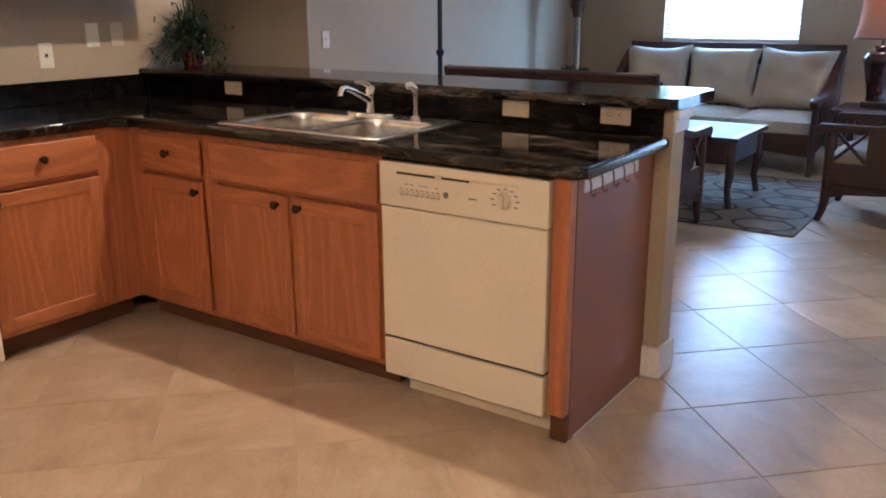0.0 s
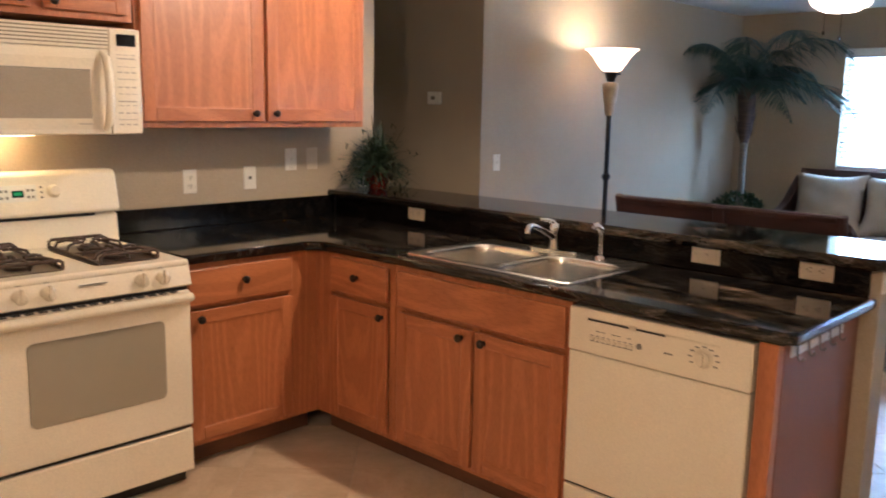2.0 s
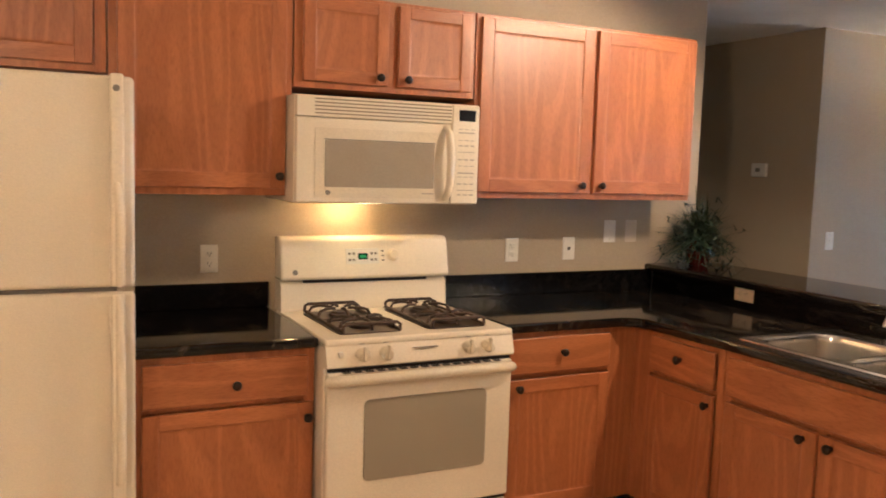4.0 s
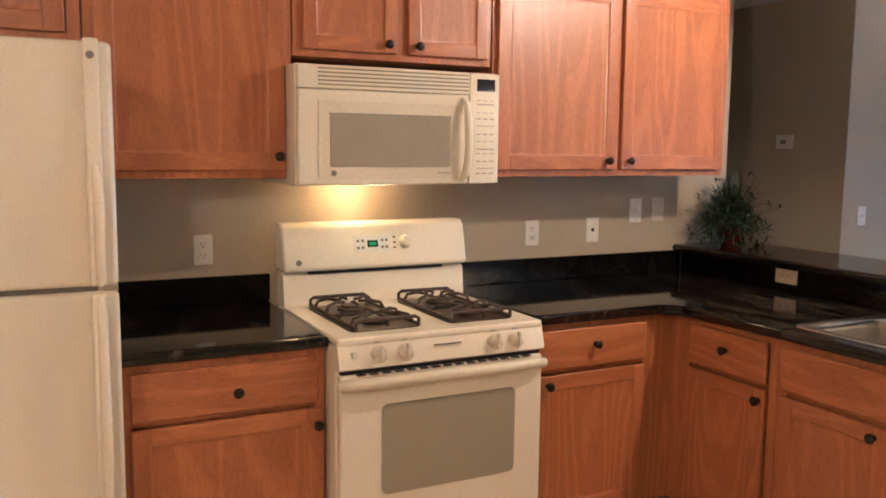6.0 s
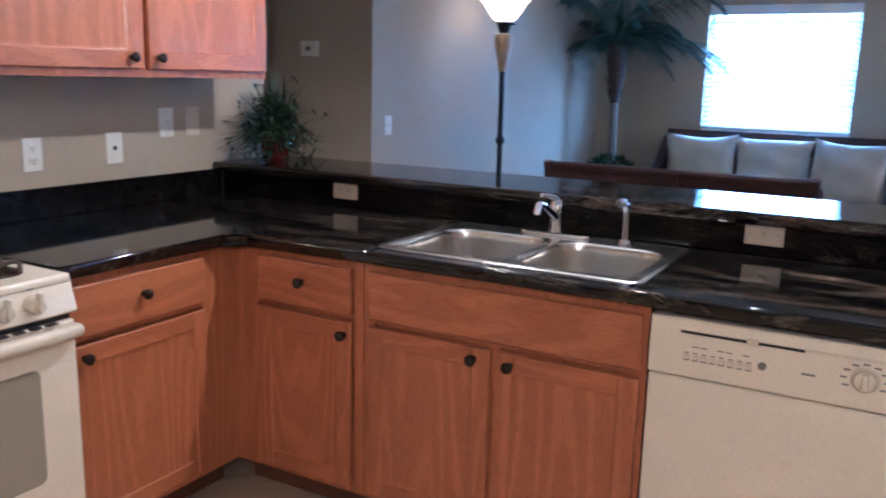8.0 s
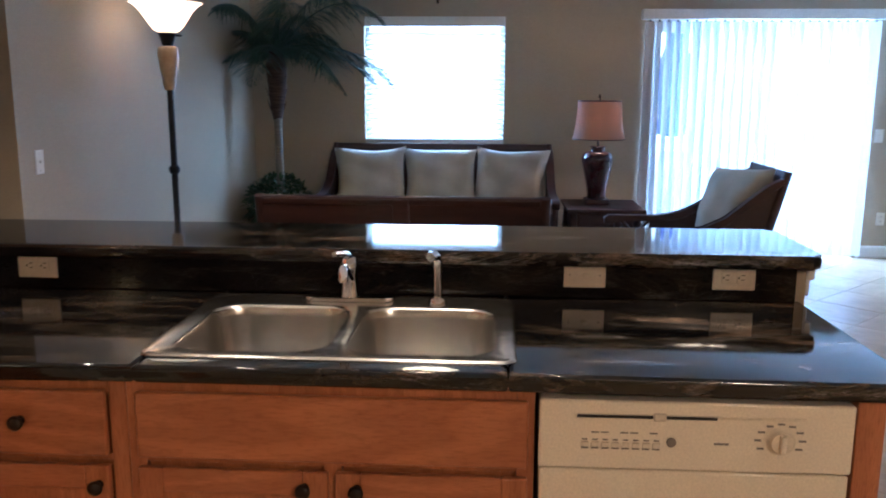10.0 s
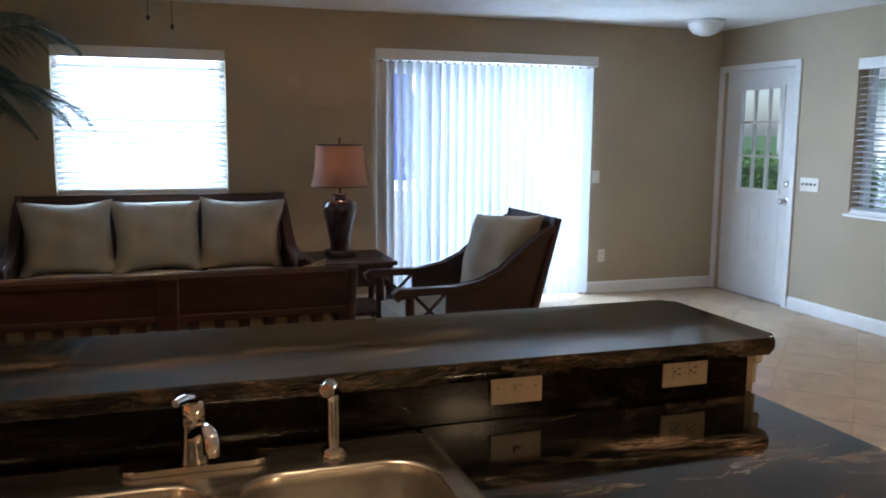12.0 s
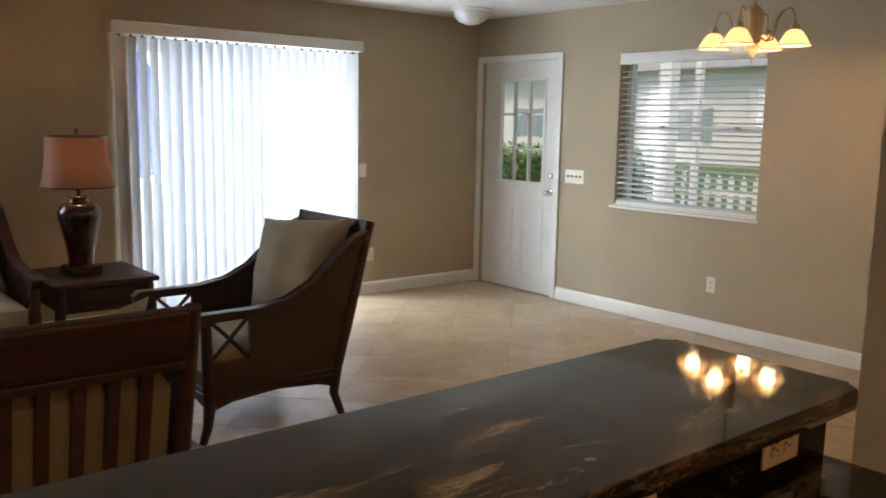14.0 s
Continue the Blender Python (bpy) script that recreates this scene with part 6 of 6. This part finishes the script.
def tile_mat():
    m, n, l, b = nodes_of("tan_ceramic_tile")
    v = coords(n, l, (1.0, 1.7, 1.0), True)
    oi = n.new("ShaderNodeObjectInfo")
    cloud = noise_of(n, l, v, 3.6, 7.0, 0.62, 0.35)
    col = ramp_of(n, l, cloud, [(0.30, (0.43, 0.315, 0.19)), (0.50, (0.53, 0.405, 0.265)), (0.70, (0.63, 0.505, 0.355))])
    tone = ramp_of(n, l, oi.outputs["Random"], [(0.0, (0.90, 0.90, 0.90)), (1.0, (1.05, 1.05, 1.05))])
    col = mix_of(n, l, col, tone, 1.0, "MULTIPLY")
    speck = noise_of(n, l, v, 45.0, 4.0)
    col = mix_of(n, l, col, ramp_of(n, l, speck, [(0.3, (0.86, 0.84, 0.82)), (0.6, (1, 1, 1))]), 0.6, "MULTIPLY")
    l.new(col, b.inputs["Base Color"])
    rr = n.new("ShaderNodeMapRange")
    rr.inputs["To Min"].default_value, rr.inputs["To Max"].default_value = 0.28, 0.42
    l.new(cloud, rr.inputs["Value"])
    l.new(rr.outputs["Result"], b.inputs["Roughness"])
    bump_of(n, l, b, cloud, 0.025, 0.002)
    return m


TILE = tile_mat()
SIDE, GAP = 0.457, 0.005
floor = tagged(new("floor"), "tan ceramic floor tiles laid diagonally", "floor", kind="structure")


def tile_bm(bm, cx=0.0, cy=0.0, rot=0.0):
    h, e = SIDE / 2 - GAP / 2, 0.004
    ca, sa = math.cos(rot), math.sin(rot)
    def ringv(r, z):
        return [bm.verts.new((cx + ca * x - sa * y, cy + sa * x + ca * y, z)) for x, y in ((-r, -r), (r, -r), (r, r), (-r, r))]
    t, s, u = ringv(h - e, 0.0), ringv(h, -0.0015), ringv(h, -0.004)
    bm.faces.new(t)
    for a, b in ((t, s), (s, u)):
        for i in range(4):
            j = (i + 1) % 4
            bm.faces.new((a[j], a[i], b[i], b[j]))
    return bm


tile_mesh = mesh_of("tile", tile_bm(bmesh.new()), TILE, 20)
rest, near = bmesh.new(), 0
rnd = random.Random(3)
U = SIDE / math.sqrt(2)
for i in range(-24, 24):
    for j in range(-24, 24):
        x, y = -0.602 + U * (i + j) , 2.895 + U * (j - i) + U
        if not (-5.9 < x < EW + 0.1 and SW - 0.1 < y < BW + 0.1):
            continue
        if x < KW and y < 3.0:
            continue
        if x > KW - 0.3 and near < 300 and 0.4 < y < 8.3 and not (x < -3.2 and y < 2.9):
            near += 1
            o = new("tile", tile_mesh)
            o.parent = floor
            o.matrix_basis = pose(x, y, rnd.uniform(-0.0003, 0.0003), 0, 0, 45 + 90 * rnd.randrange(4))
        else:
            tile_bm(rest, x, y, math.pi / 4)
ob = part("outer_tiles", rest, TILE, floor, "tan ceramic tiles along the room's edges")
ob["kind"] = "stuff"
